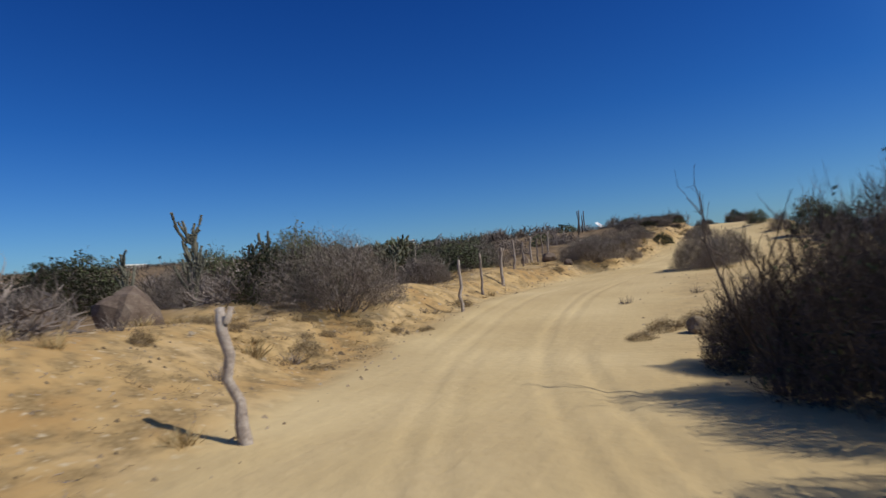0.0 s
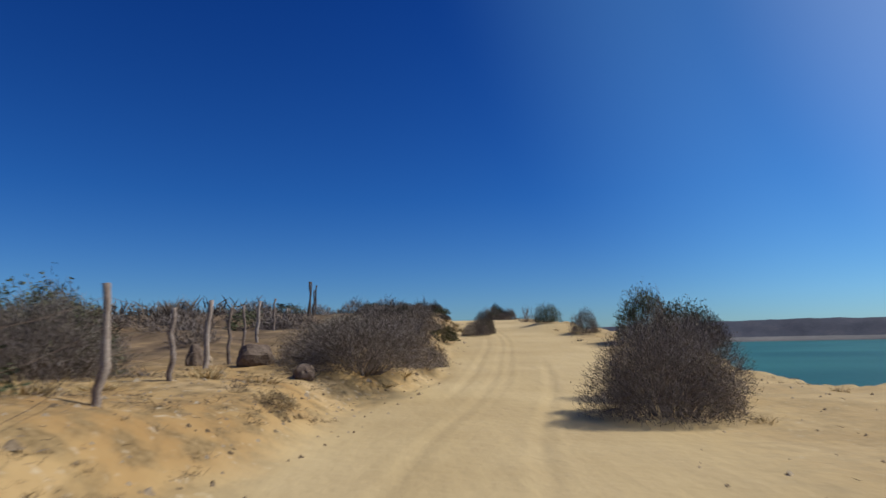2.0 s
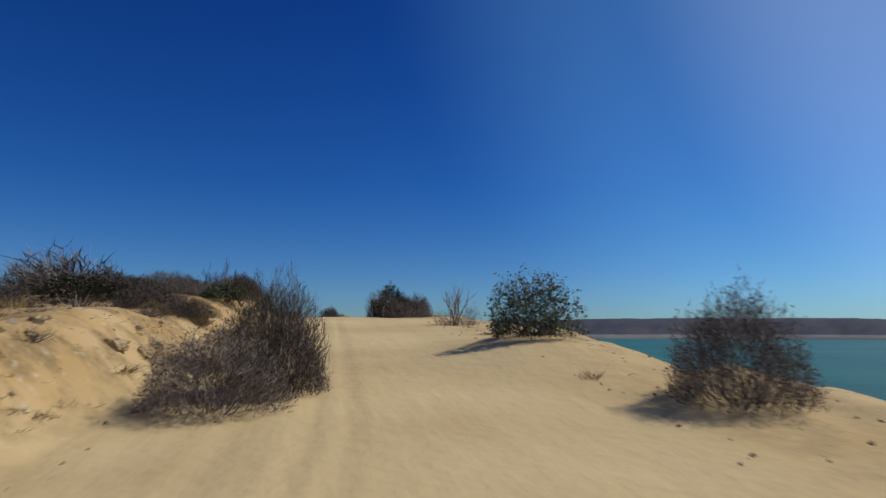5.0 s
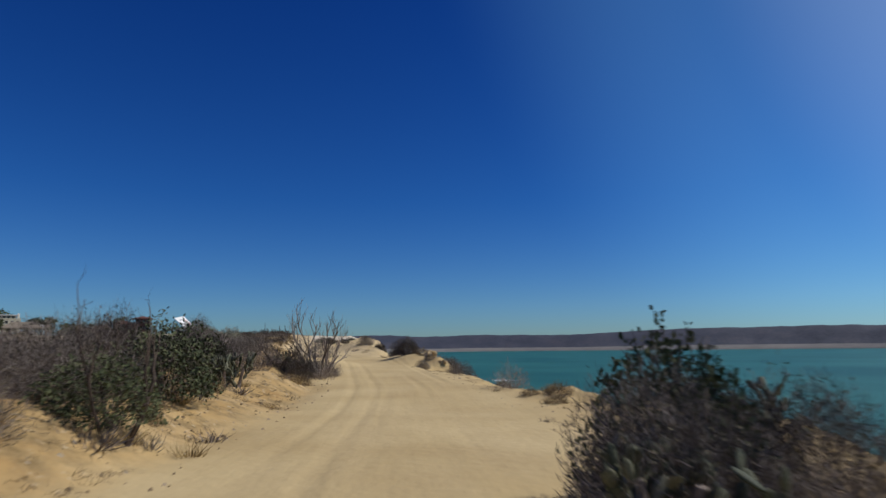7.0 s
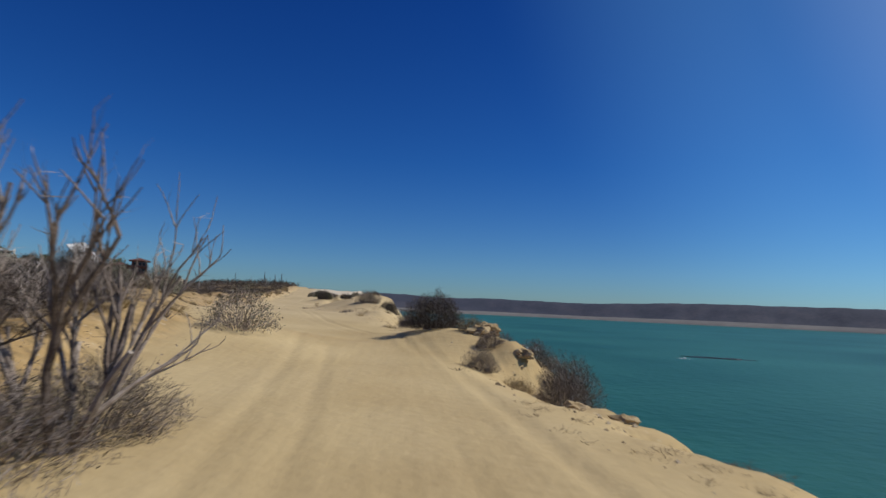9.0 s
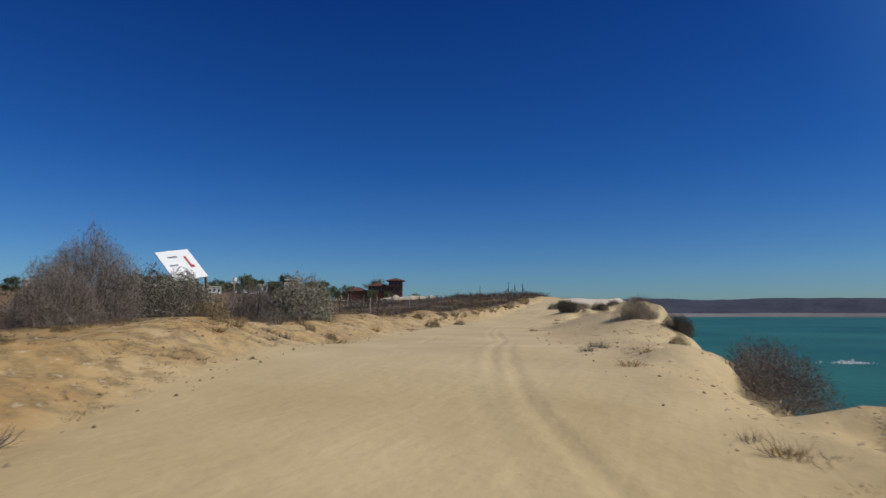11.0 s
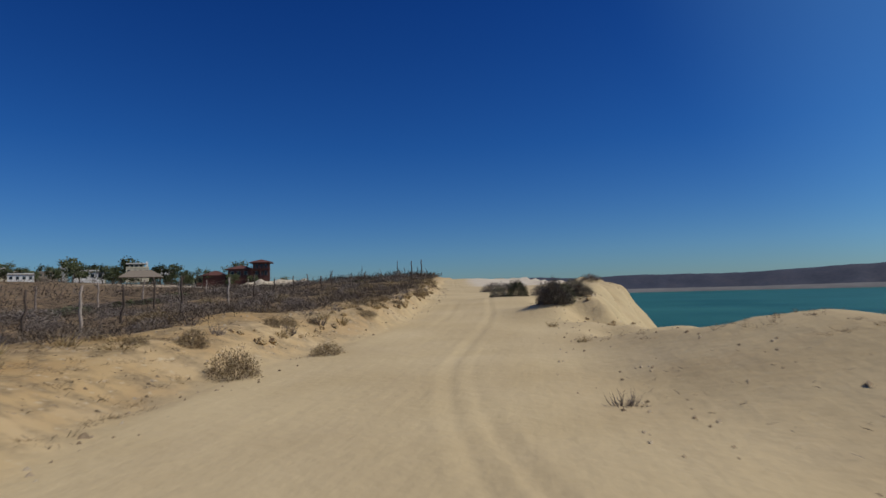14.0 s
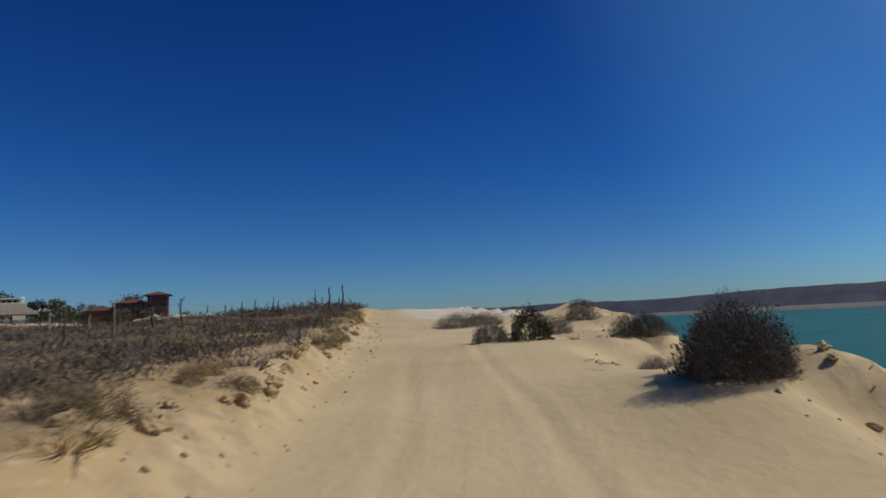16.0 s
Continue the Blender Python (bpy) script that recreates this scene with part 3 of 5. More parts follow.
def make_tuft(label, blades, h, w, mat, seed):
    rng = random.Random(seed)
    thing = tagged(new("grass_tuft"), label, "grass")
    V, F = [], []
    for _ in range(blades):
        a = rng.uniform(0, 6.3)
        d = Vector((math.cos(a) * rng.uniform(0, 1), math.sin(a) * rng.uniform(0, 1), rng.uniform(0.4, 1.3))).normalized()
        ribbon(V, F, Vector((math.cos(a) * 0.2 * w * rng.random(), math.sin(a) * 0.2 * w * rng.random(), -0.03)), d, h * rng.uniform(0.5, 1.1), 0.012, rng)
    tagged(part_mesh("blade_clump", mesh_from("blade_clump", V, F, mat), thing), kind="stuff")
    return thing


DRY = "dense leafless grey-brown shrub of thin twigs on sand"
GREEN = "dusty dark green shrub with bare grey twigs on sand"
kinds = {
    "dry_a": make_bush("dry_bush", DRY, 3.0, 1.75, 90, 24000, 5000, TWIG, LEAF_DRY, 11, width=0.005, reach=0.07, leaf_size=0.03),
    "dry_b": make_bush("dry_bush", DRY, 2.6, 1.5, 70, 14500, 3500, TWIG, LEAF_DRY, 12, width=0.0055, upright=0.2, reach=0.075, leaf_size=0.03),
    "dry_c": make_bush("dry_bush", DRY, 2.0, 1.2, 50, 8000, 1500, TWIG, LEAF_DRY, 13, width=0.0068, reach=0.08, leaf_size=0.03),
    "dark": make_bush("dark_bush", "dark brown leafless thorn shrub on the sand", 2.4, 1.5, 80, 13500, 1000, TWIG_DARK, LEAF, 14, width=0.007, reach=0.095),
    "green_a": make_bush("green_bush", GREEN, 2.8, 1.9, 55, 2600, 9000, TWIG_DARK, LEAF, 15, leaf_size=0.065, shell=0.55, reach=0.1),
    "green_b": make_bush("green_bush", GREEN, 2.2, 1.4, 45, 1700, 5200, TWIG_DARK, LEAF, 16, leaf_size=0.065, shell=0.55, reach=0.1),
    "silver": make_bush("silver_bush", "silver-green shrub with small pale leaves beside the track", 2.6, 1.7, 55, 2600, 6500, TWIG, LEAF_SILVER, 17, leaf_size=0.055, shell=0.5, reach=0.12),
    "bare": make_bush("bare_shrub", "nearly leafless open shrub of pale upright stems", 1.4, 1.1, 42, 420, 0, BARK, BARK, 18, width=0.010, upright=0.6),
    "pale": make_bush("bare_shrub", "open dry shrub of pale stems with bleached seed heads", 1.8, 1.1, 80, 1300, 1500, BARK, LEAF_SILVER, 25, width=0.009, upright=0.5, shell=0.6, leaf_size=0.04, reach=0.12),
    "thin": make_bush("dry_bush", DRY, 1.4, 0.6, 26, 1500, 0, TWIG, STRAW, 24, width=0.0095, reach=0.13),
    "low": make_bush("low_shrub", "low dry straw-brown shrub on the sand", 1.0, 0.5, 40, 2000, 900, TWIG_STRAW, STRAW, 19, width=0.006, reach=0.13, leaf_size=0.03),
    "far": make_bush("dry_bush", DRY, 2.4, 1.3, 18, 750, 0, TWIG, STRAW, 20, width=0.028, reach=0.2),
    "far_green": make_bush("green_bush", GREEN, 2.6, 1.6, 14, 240, 900, TWIG_DARK, LEAF, 21, width=0.03, leaf_size=0.16, shell=0.6, reach=0.12),
    "tuft": make_tuft("tuft of dry straw-coloured grass", 90, 0.38, 0.5, STRAW, 22),
    "tuft_dark": make_tuft("tuft of brown dead grass", 70, 0.3, 0.45, TWIG, 23),
}
BASE = {"dry_a": (3.0, 1.75), "dry_b": (2.6, 1.5), "dry_c": (2.0, 1.2), "dark": (2.4, 1.5), "green_a": (2.8, 1.9), "green_b": (2.2, 1.4), "silver": (2.6, 1.7),
        "bare": (1.4, 1.1), "pale": (1.8, 1.1), "thin": (1.4, 0.6), "low": (1.0, 0.5), "far": (2.4, 1.3), "far_green": (2.6, 1.6), "tuft": (0.5, 0.38), "tuft_dark": (0.45, 0.3)}
used = set()


def plant(kind, x, y, w=None, h=None, turn=None, sink=0.05, label="", group=""):
    """Sets a plant of the kind on the ground, w metres wide and h high."""
    bw, bh = BASE[kind]
    w, h = w or bw, h or bh
    turn = random.uniform(0, 6.3) if turn is None else turn
    m = Matrix.LocRotScale((x, y, height(x, y) - sink), Euler((0, 0, turn)), (w / bw, w / bw, h / bh))
    ob = kinds[kind]
    if kind in used:
        ob = copy_thing(ob, m @ Matrix.Diagonal((1 / ob.scale.x, 1 / ob.scale.y, 1 / ob.scale.z, 1)))
    else:
        used.add(kind)
        ob.matrix_basis = m
    if label or group:
        tagged(ob, label, group=group)
    return ob


# ---- plants beside the first stretch ----
plant("dry_a", -8.6, 13.3, 4.2, 2.0, 0.4, label="large dense leafless grey-brown shrub beside the track")
plant("green_a", -10.2, 14.3, 2.8, 2.2, 1.0)
plant("green_b", -10.6, 13.2, 2.2, 1.7)
plant("green_a", -10.6, 26.0, 4.2, 1.6, 2.0)
plant("green_a", -13.5, 28.5, 4.0, 1.8)
plant("dry_b", -10.0, 22.6, 2.6, 1.4)
plant("green_a", -11.2, 32.0, 3.4, 2.1)
plant("dry_b", -10.0, 30.0, 3.0, 1.6)
plant("dry_a", -11.8, 28.6, 3.4, 1.6)
plant("dry_b", -12.0, 20.0, 3.0, 1.5)
for x, y, w, h in ((-12.5, 15.5, 2.6, 1.3), (-14.5, 15.0, 2.6, 1.2), (-16.5, 16.0, 3.0, 1.6), (-15.0, 9.5, 2.0, 1.0), (-18.0, 12.0, 2.6, 1.3)):
    plant("dry_b", x, y, w, h)
for x, y, w, h in ((-19.0, 20.0, 4.0, 2.2), (-22.0, 15.0, 4.5, 2.3), (-26.0, 19.0, 5.0, 2.6)):
    plant("green_a", x, y, w, h)
# the thicket that the car brushes past on the right
for x, y, w, h in ((1.5, 6.8, 2.2, 2.0), (2.6, 8.4, 2.8, 2.5), (2.9, 5.8, 3.0, 2.8), (4.6, 7.4, 3.4, 3.3), (4.4, 9.8, 3.2, 2.8), (2.6, 3.6, 2.4, 2.6), (6.4, 9.0, 3.6, 3.4)):
    plant("dark", x, y, w, h)
for x, y in ((0.8, 8.6), (1.9, 10.2), (0.9, 11.0), (2.4, 11.6), (2.0, 12.8), (3.4, 13.0), (1.2, 9.6), (3.2, 11.2), (4.2, 12.2)):
    plant("low", x, y, 1.2, 0.45)
for x, y, w, h in ((-0.5, 12.3, 0.9, 0.3), (0.2, 12.9, 1.1, 0.35), (0.9, 13.4, 1.0, 0.35), (-0.9, 11.4, 0.7, 0.2), (0.5, 11.2, 0.9, 0.35)):
    plant("low", x, y, w, h)
plant("dark", 0.8, 8.8, 1.7, 1.4)
plant("dark", 1.3, 10.2, 1.6, 1.0)
plant("dry_a", 0.7, 29.2, 3.0, 1.9, 1.3)
plant("dry_b", 1.8, 31.4, 2.9, 1.75, 0.3)
plant("dry_a", -4.7, 33.4, 4.1, 1.45, 2.2)
plant("dry_b", -5.6, 35.0, 2.8, 1.15, 0.9)
plant("dark", 1.45, 54.2, 1.5, 1.55, 0.2)
plant("dry_c", 0.8, 53.4, 1.9, 1.0)
plant("dry_c", 7.0, 52.6, 2.0, 1.5)
plant("green_b", 5.9, 56.6, 1.7, 1.25)
plant("green_a", 8.2, 47.2, 3.2, 2.7, 0.5)
plant("green_b", 9.0, 45.0, 2.6, 2.0)
plant("dark", 8.7, 42.9, 2.2, 1.6)
for x, y, w, h in ((-3.1, 36.9, 1.9, 0.8), (-3.7, 38.6, 2.1, 0.9), (-3.5, 40.8, 2.2, 0.95), (-3.0, 43.2, 2.4, 1.0), (-4.6, 44.5, 3.2, 1.2), (-5.6, 40.5, 2.6, 1.0), (-2.8, 46.0, 1.8, 0.7)):
    plant("dry_c", x, y, w, h)
plant("green_b", -1.6, 48.2, 1.9, 0.9)
plant("green_b", -3.2, 50.0, 1.6, 0.8)
plant("silver", -5.4, 37.4, 2.4, 1.0)
plant("dry_c", -4.6, 39.2, 1.8, 0.8)
plant("low", -3.6, 38.0, 1.2, 0.5)
for x, y in ((-1.6, 16.6), (0.2, 18.2), (1.6, 20.5), (2.6, 17.4), (4.0, 22.0), (3.4, 25.0)):
    plant("tuft_dark", x, y)
# ---- the second stretch ----
for k in range(46):
    y = 55 + 24 * random.random()
    plant(random.choice(("low", "tuft", "tuft_dark", "tuft_dark")), float(road_x(y)) - 2.4 - 4.5 * random.random(), y, random.uniform(0.4, 1.0), random.uniform(0.15, 0.42))
plant("dry_c", 4.9, 71.2, 1.7, 1.3, 0.8)
plant("green_b", 5.3, 71.9, 1.6, 1.5)
plant("dark", 5.9, 72.4, 1.5, 1.15)
plant("dark", 6.8, 74.6, 1.3, 1.0)
plant("dry_c", 6.5, 72.0, 1.7, 1.15, 1.9)
plant("dry_c", 5.4, 70.9, 1.7, 0.8, 2.6)
plant("bare", 6.3, 64.7, 1.4, 0.75, 0.5)
plant("bare", 7.0, 64.9, 0.7, 0.9, 2.5)
for x, y, w, h in ((-0.6, 59.5, 1.2, 0.45), (-1.6, 60.6, 1.8, 0.55), (-3.2, 61.2, 2.0, 0.6), (-0.4, 63.0, 1.4, 0.5), (-3.8, 65.0, 2.2, 0.75), (-0.4, 67.4, 1.5, 0.75), (-2.0, 69.4, 2.0, 1.0), (-5.2, 69.0, 2.4, 1.1), (-0.5, 75.0, 1.6, 0.9), (-3.2, 73.6, 2.2, 1.1), (-6.0, 73.0, 2.6, 1.2)):
    plant(("green_b", "dark", "silver")[int(y * 3) % 3], x, y, w, h)
plant("bare", 6.9, 86.6, 1.6, 1.0, 1.7)
for x, y, w, h in ((-2.6, 62.0, 2.2, 0.55), (-1.4, 65.6, 1.8, 0.6), (-2.8, 67.0, 3.0, 0.85), (-4.4, 63.0, 3.0, 0.7), (-0.8, 69.0, 2.2, 1.0), (-4.6, 59.0, 3.0, 0.6), (-5.5, 66.0, 3.0, 0.8), (-1.3, 72.5, 2.4, 1.35), (-3.5, 70.5, 3.0, 1.2), (-2.0, 76.5, 2.6, 1.3), (-4.6, 77.0, 3.0, 1.3), (-5.0, 82.0, 3.0, 1.4)):
    plant("dry_b" if (x * 7) % 2 < 1.2 else "dark", x, y, w, h)
plant("green_b", -1.3, 79.3, 2.4, 1.6)
plant("green_b", -2.3, 85.2, 1.8, 1.3)
plant("dry_c", -2.2, 87.4, 2.0, 1.0)
plant("dark", -2.9, 80.4, 2.6, 1.7)
plant("dry_c", -0.6, 92.2, 2.4, 0.9)
plant("pale", -0.95, 101.9, 2.0, 1.1)
plant("dark", 3.9, 105.6, 2.2, 1.2, 0.4)
plant("low", 4.9, 104.4, 0.9, 0.5)
plant("low", 5.5, 100.4, 0.9, 0.4)
plant("dry_c", 6.3, 99.4, 1.4, 1.3, sink=0.1)
for x, y, w, top in ((6.6, 104.0, 1.7, 11.1), (7.1, 102.0, 1.6, 10.9), (7.0, 108.0, 1.8, 11.2), (6.0, 112.5, 2.0, 11.4), (5.9, 117.0, 2.0, 11.6), (7.0, 121.0, 2.0, 11.7)):
    plant("dry_c", x, y, w, min(2.0, max(0.45, top - height(x, y))), sink=0.1)
for x, y, w, h in ((7.0, 84.3, 0.7, 0.25), (7.3, 82.8, 0.9, 0.3), (7.7, 84.0, 1.0, 0.4), (7.9, 85.4, 0.9, 0.35)):
    plant("low", x, y, w, h)
plant("dry_c", 4.7, 100.4, 0.9, 0.55)
plant("dry_c", 5.2, 102.6, 0.9, 0.5)
plant("low", 7.4, 91.0, 1.0, 0.5, sink=0.1)
for x, y, w, h in ((-5.0, 90.0, 3.0, 1.3), (-6.5, 96.0, 3.4, 1.4), (-4.6, 98.5, 2.4, 1.1), (-8.5, 92.0, 3.4, 1.5), (-5.5, 104.0, 3.0, 1.2), (-8.0, 108.0, 3.2, 1.4)):
    plant("dry_b", x, y, w, h)
# ---- the third stretch ----
plant("dry_a", -9.8, 118.8, 3.2, 2.4)
plant("dry_b", -9.0, 116.8, 2.2, 1.5)
plant("silver", -11.0, 122.8, 2.8, 1.95)
plant("silver", -9.0, 121.5, 2.6, 1.5)
plant("pale", -8.5, 120.8, 1.7, 1.1)
plant("low", -7.7, 121.0, 1.1, 0.6)
plant("tuft", -10.6, 124.6, 1.2, 0.7)
plant("silver", -7.7, 127.9, 3.0, 1.95)
plant("pale", -8.2, 126.2, 1.5, 0.7)
plant("dry_b", -9.6, 127.8, 2.4, 1.8)
plant("dry_b", -12.8, 137.0, 2.6, 1.2)
plant("dry_b", 5.9, 131.6, 1.9, 1.05, sink=0.1)
plant("dark", 7.0, 129.2, 1.3, 0.7)
plant("low", 6.2, 125.8, 0.8, 0.45)
plant("dry_b", 7.6, 137.2, 2.8, 1.15, sink=0.15)
plant("dark", 7.9, 132.8, 1.2, 0.6)
plant("dark", 4.0, 149.0, 1.5, 0.98, 0.7)
plant("green_b", 4.2, 149.3, 1.3, 0.85, 2.7)
plant("dry_c", 5.3, 153.0, 1.0, 0.5)
plant("dark", 7.2, 157.0, 1.6, 0.7)
plant("dark", -1.0, 91.8, 2.4, 0.8)
plant("bare", -1.9, 91.2, 1.8, 1.0)
plant("bare", 0.2, 91.4, 1.4, 0.8)
plant("dry_c", 0.1, 93.4, 1.8, 0.8)
plant("green_b", 4.1, 156.6, 1.2, 0.85)
plant("silver", 3.3, 157.2, 1.1, 0.6)
plant("dry_c", 6.2, 160.5, 1.3, 0.7)
plant("silver", 9.5, 166.0, 1.6, 0.7)
plant("dry_c", 13.4, 175.0, 2.0, 0.6)
plant("dry_c", 4.6, 167.0, 2.3, 0.7)
plant("dry_c", 6.0, 168.5, 2.0, 0.6)
plant("dry_c", 17.5, 183.0, 2.0, 0.6)
plant("low", -2.4, 147.9, 0.8, 0.42)
plant("low", -4.1, 138.4, 0.95, 0.55)
plant("low", -2.9, 141.0, 0.8, 0.32)
for x, y, w in ((-4.0, 157.5, 1.3), (-3.6, 162.0, 1.4), (-2.4, 166.0, 1.4), (-1.6, 170.0, 1.6), (-0.4, 174.0, 1.6), (0.6, 180.0, 1.8)):
    plant("low", x, y, w, w * 0.34)

# scrub on the plain inland, thinning towards the track
rs = random.Random(5)
for k in range(270):
    y = rs.uniform(-6, 110) if k % 5 < 2 else rs.uniform(104, 232)
    x = float(road_x(y)) - (6.8 if y < 105 else 8.0 if y < 165 else 5.5) - 24 * rs.random() ** 1.3 - (2.0 if 108 < y < 124 else 0)
    s = rs.uniform(0.7, 1.35)
    if 118 < y < 185:
        x = -12.5 + 0.06 * (y - 124) - 22 * rs.random() ** 1.1
    if 24 < y < 52:
        x -= 4.0
    kind = rs.choice(("far", "far", "far", "far_green") if y < 75 else ("far",) * 7 + ("far_green",))
    plant(kind, x, y, 2.4 * s, (1.05 if y < 105 else 0.4) * s * rs.uniform(0.8, 1.15), rs.uniform(0, 6.3))
for k in range(260):
    y = rs.uniform(2, 175)
    x = float(road_x(y)) - float(bank_t(y)) - 0.3 - 4.0 * rs.random()
    plant(rs.choice(("tuft", "tuft", "tuft_dark", "low")), x, y, rs.uniform(0.4, 0.9), rs.uniform(0.14, 0.42), rs.uniform(0, 6.3))
for k in range(150):
    y = rs.uniform(121, 205)
    x = float(road_x(y)) - float(bank_t(y)) - float(bank_w(y)) - 2.2 - 6.5 * rs.random() - (1.0 if y < 140 else 0)
    plant(rs.choice(("thin", "thin", "low", "thin")), x, y, rs.uniform(0.9, 1.9), rs.uniform(0.25, 0.45), rs.uniform(0, 6.3))
for k in range(76):
    y = rs.uniform(122, 180)
    x = float(road_x(y)) - float(bank_t(y)) - float(bank_w(y)) * rs.uniform(0.6, 1.4)
    plant(rs.choice(("low", "tuft_dark", "low", "tuft")), x, y, rs.uniform(0.4, 0.9), rs.uniform(0.2, 0.42), rs.uniform(0, 6.3), sink=0.08)
for k in range(50):
    y = rs.uniform(14, 175)
    x = float(road_x(y)) + 3.0 + rs.random() * max(0.3, float(edge_u(y)) - 5.0)
    plant(rs.choice(("tuft", "tuft_dark")), x, y, rs.uniform(0.3, 0.6), rs.uniform(0.1, 0.28), rs.uniform(0, 6.3))


def far_scrub():
    """Scrub too far off to tell apart, one sheet of small clumps over the plain."""
    rng = random.Random(9)
    V, F = [], []
    spots = []
    for _ in range(9000):
        y = rng.uniform(-30, 420)
        u = -rng.uniform(6, 60) if y > 215 and rng.random() < 0.5 else -19 - 330 * rng.random() ** 2.0
        if 105 < y < 215 and u > -48:
            continue
        spots.append((u, y))
    ys = np.array([p[1] for p in spots])
    xs = np.array([p[0] for p in spots]) + road_x(ys)
    for x, y, z in zip(xs.tolist(), ys.tolist(), land(xs, ys)[0].tolist()):
        s = rng.uniform(0.9, 2.2)
        for _ in range(14):
            c = Vector((x + rng.gauss(0, 1) * s * 0.42, y + rng.gauss(0, 1) * s * 0.42, z + rng.random() * s * 0.42))
            d = Vector((rng.uniform(-1, 1), rng.uniform(-1, 1), rng.uniform(0.1, 1.1))).normalized()
            ribbon(V, F, c, d, s * 0.4, 0.05 * s, rng)
    return tagged(new("far_scrub", mesh_from("far_scrub", V, F, SCRUB)), "grey-brown scrub covering the plain inland", "scrub", kind="stuff")


far_scrub()


def low_scrub():
    """Knee-high brown scrub that covers the plain behind the bank without a gap."""
    rng = random.Random(19)
    V, F = [], []
    ys = np.array([rng.uniform(112, 225) for _ in range(13000)])
    part_way = np.array([rng.random() for _ in ys])
    xs = road_x(ys) - bank_t(ys) - bank_w(ys) - np.where(ys > 146, 0.8, 1.6) - 52 * part_way ** 1.6 - np.where(ys < 124, 6, 0)
    for x, y, z in zip(xs.tolist(), ys.tolist(), land(xs, ys)[0].tolist()):
        s = rng.uniform(0.3, 0.62)
        for _ in range(15):
            c = Vector((x + rng.gauss(0, 1) * s * 0.6, y + rng.gauss(0, 1) * s * 0.6, z + rng.random() * s * 0.4))
            d = Vector((rng.uniform(-1, 1), rng.uniform(-1, 1), rng.uniform(0.1, 1.2))).normalized()
            ribbon(V, F, c, d, s * rng.uniform(0.25, 0.5), 0.016, rng)
    return tagged(new("low_scrub", mesh_from("low_scrub", V, F, SCRUB)), "knee-high dry brown scrub covering the plain behind the bank", "scrub", kind="stuff")


low_scrub()


def scatter_stones():
    """Loose stones and clods along the bank and the cliff."""
    rng = random.Random(10)
    V, F = [], []
    ys = np.array([rng.uniform(0, 178) for _ in range(8200)])
    left = np.array([rng.random() < 0.68 for _ in ys])
    part_way = np.array([rng.random() for _ in ys])
    xs = road_x(ys) + np.where(left, -bank_t(ys) + 0.5 - 6.0 * part_way, 2.6 + part_way * edge_u(ys))
    for x, y, lie in zip(xs.tolist(), ys.tolist(), land(xs, ys)[0].tolist()):
        s = rng.uniform(0.012, 0.05) * (2.0 if rng.random() < 0.06 else 1)
        z = lie + s * 0.1
        b = len(V)
        for dx, dy, dz in ((1, 0, 0), (-0.5, 0.85, 0), (-0.5, -0.85, 0), (0.15, 0.1, 0.9), (-0.35, -0.1, 0.7)):
            V.append((x + dx * s * rng.uniform(0.7, 1.3), y + dy * s * rng.uniform(0.7, 1.3), z + dz * s - s * 0.3))
        F.extend(((b, b + 1, b + 3), (b + 1, b + 2, b + 4), (b + 1, b + 4, b + 3), (b + 2, b, b + 3), (b + 2, b + 3, b + 4)))
    return tagged(new("loose_stones", mesh_from("loose_stones", V, F, STONE)), "pale and brown stones scattered along the track's banks", "stones", kind="stuff")


scatter_stones()


def scatter_litter():
    """Fallen twigs and dead stalks lying in drifts on the sand, off the wheel tracks."""
    rng = random.Random(12)
    V, F = [], []
    ys = np.array([rng.uniform(-2, 182) for _ in range(21000)])
    left = np.array([rng.random() < 0.75 for _ in ys])
    part_way = np.array([rng.random() for _ in ys])
    xs = road_x(ys) + np.where(left, -bank_t(ys) - 0.5 - 5.5 * part_way ** 1.3, 3.6 + part_way * np.maximum(0.5, edge_u(ys) - 3.2))
    kept = vnoise(xs, ys, 1.8, 21) * 0.7 + vnoise(xs, ys, 6.0, 22) * 0.5 > 0.62
    xs, ys = xs[kept], ys[kept]
    for x, y, z in zip(xs.tolist(), ys.tolist(), land(xs, ys)[0].tolist()):
        a = rng.uniform(0, 6.3)
        ribbon(V, F, Vector((x, y, z + 0.012)), Vector((math.cos(a), math.sin(a), rng.uniform(-0.05, 0.35))).normalized(), rng.uniform(0.04, 0.14), rng.uniform(0.004, 0.009), rng)
    return tagged(new("twig_litter", mesh_from("twig_litter", V, F, TWIG)), "dark fallen twigs lying in drifts on the sand", "litter", kind="stuff")


scatter_litter()


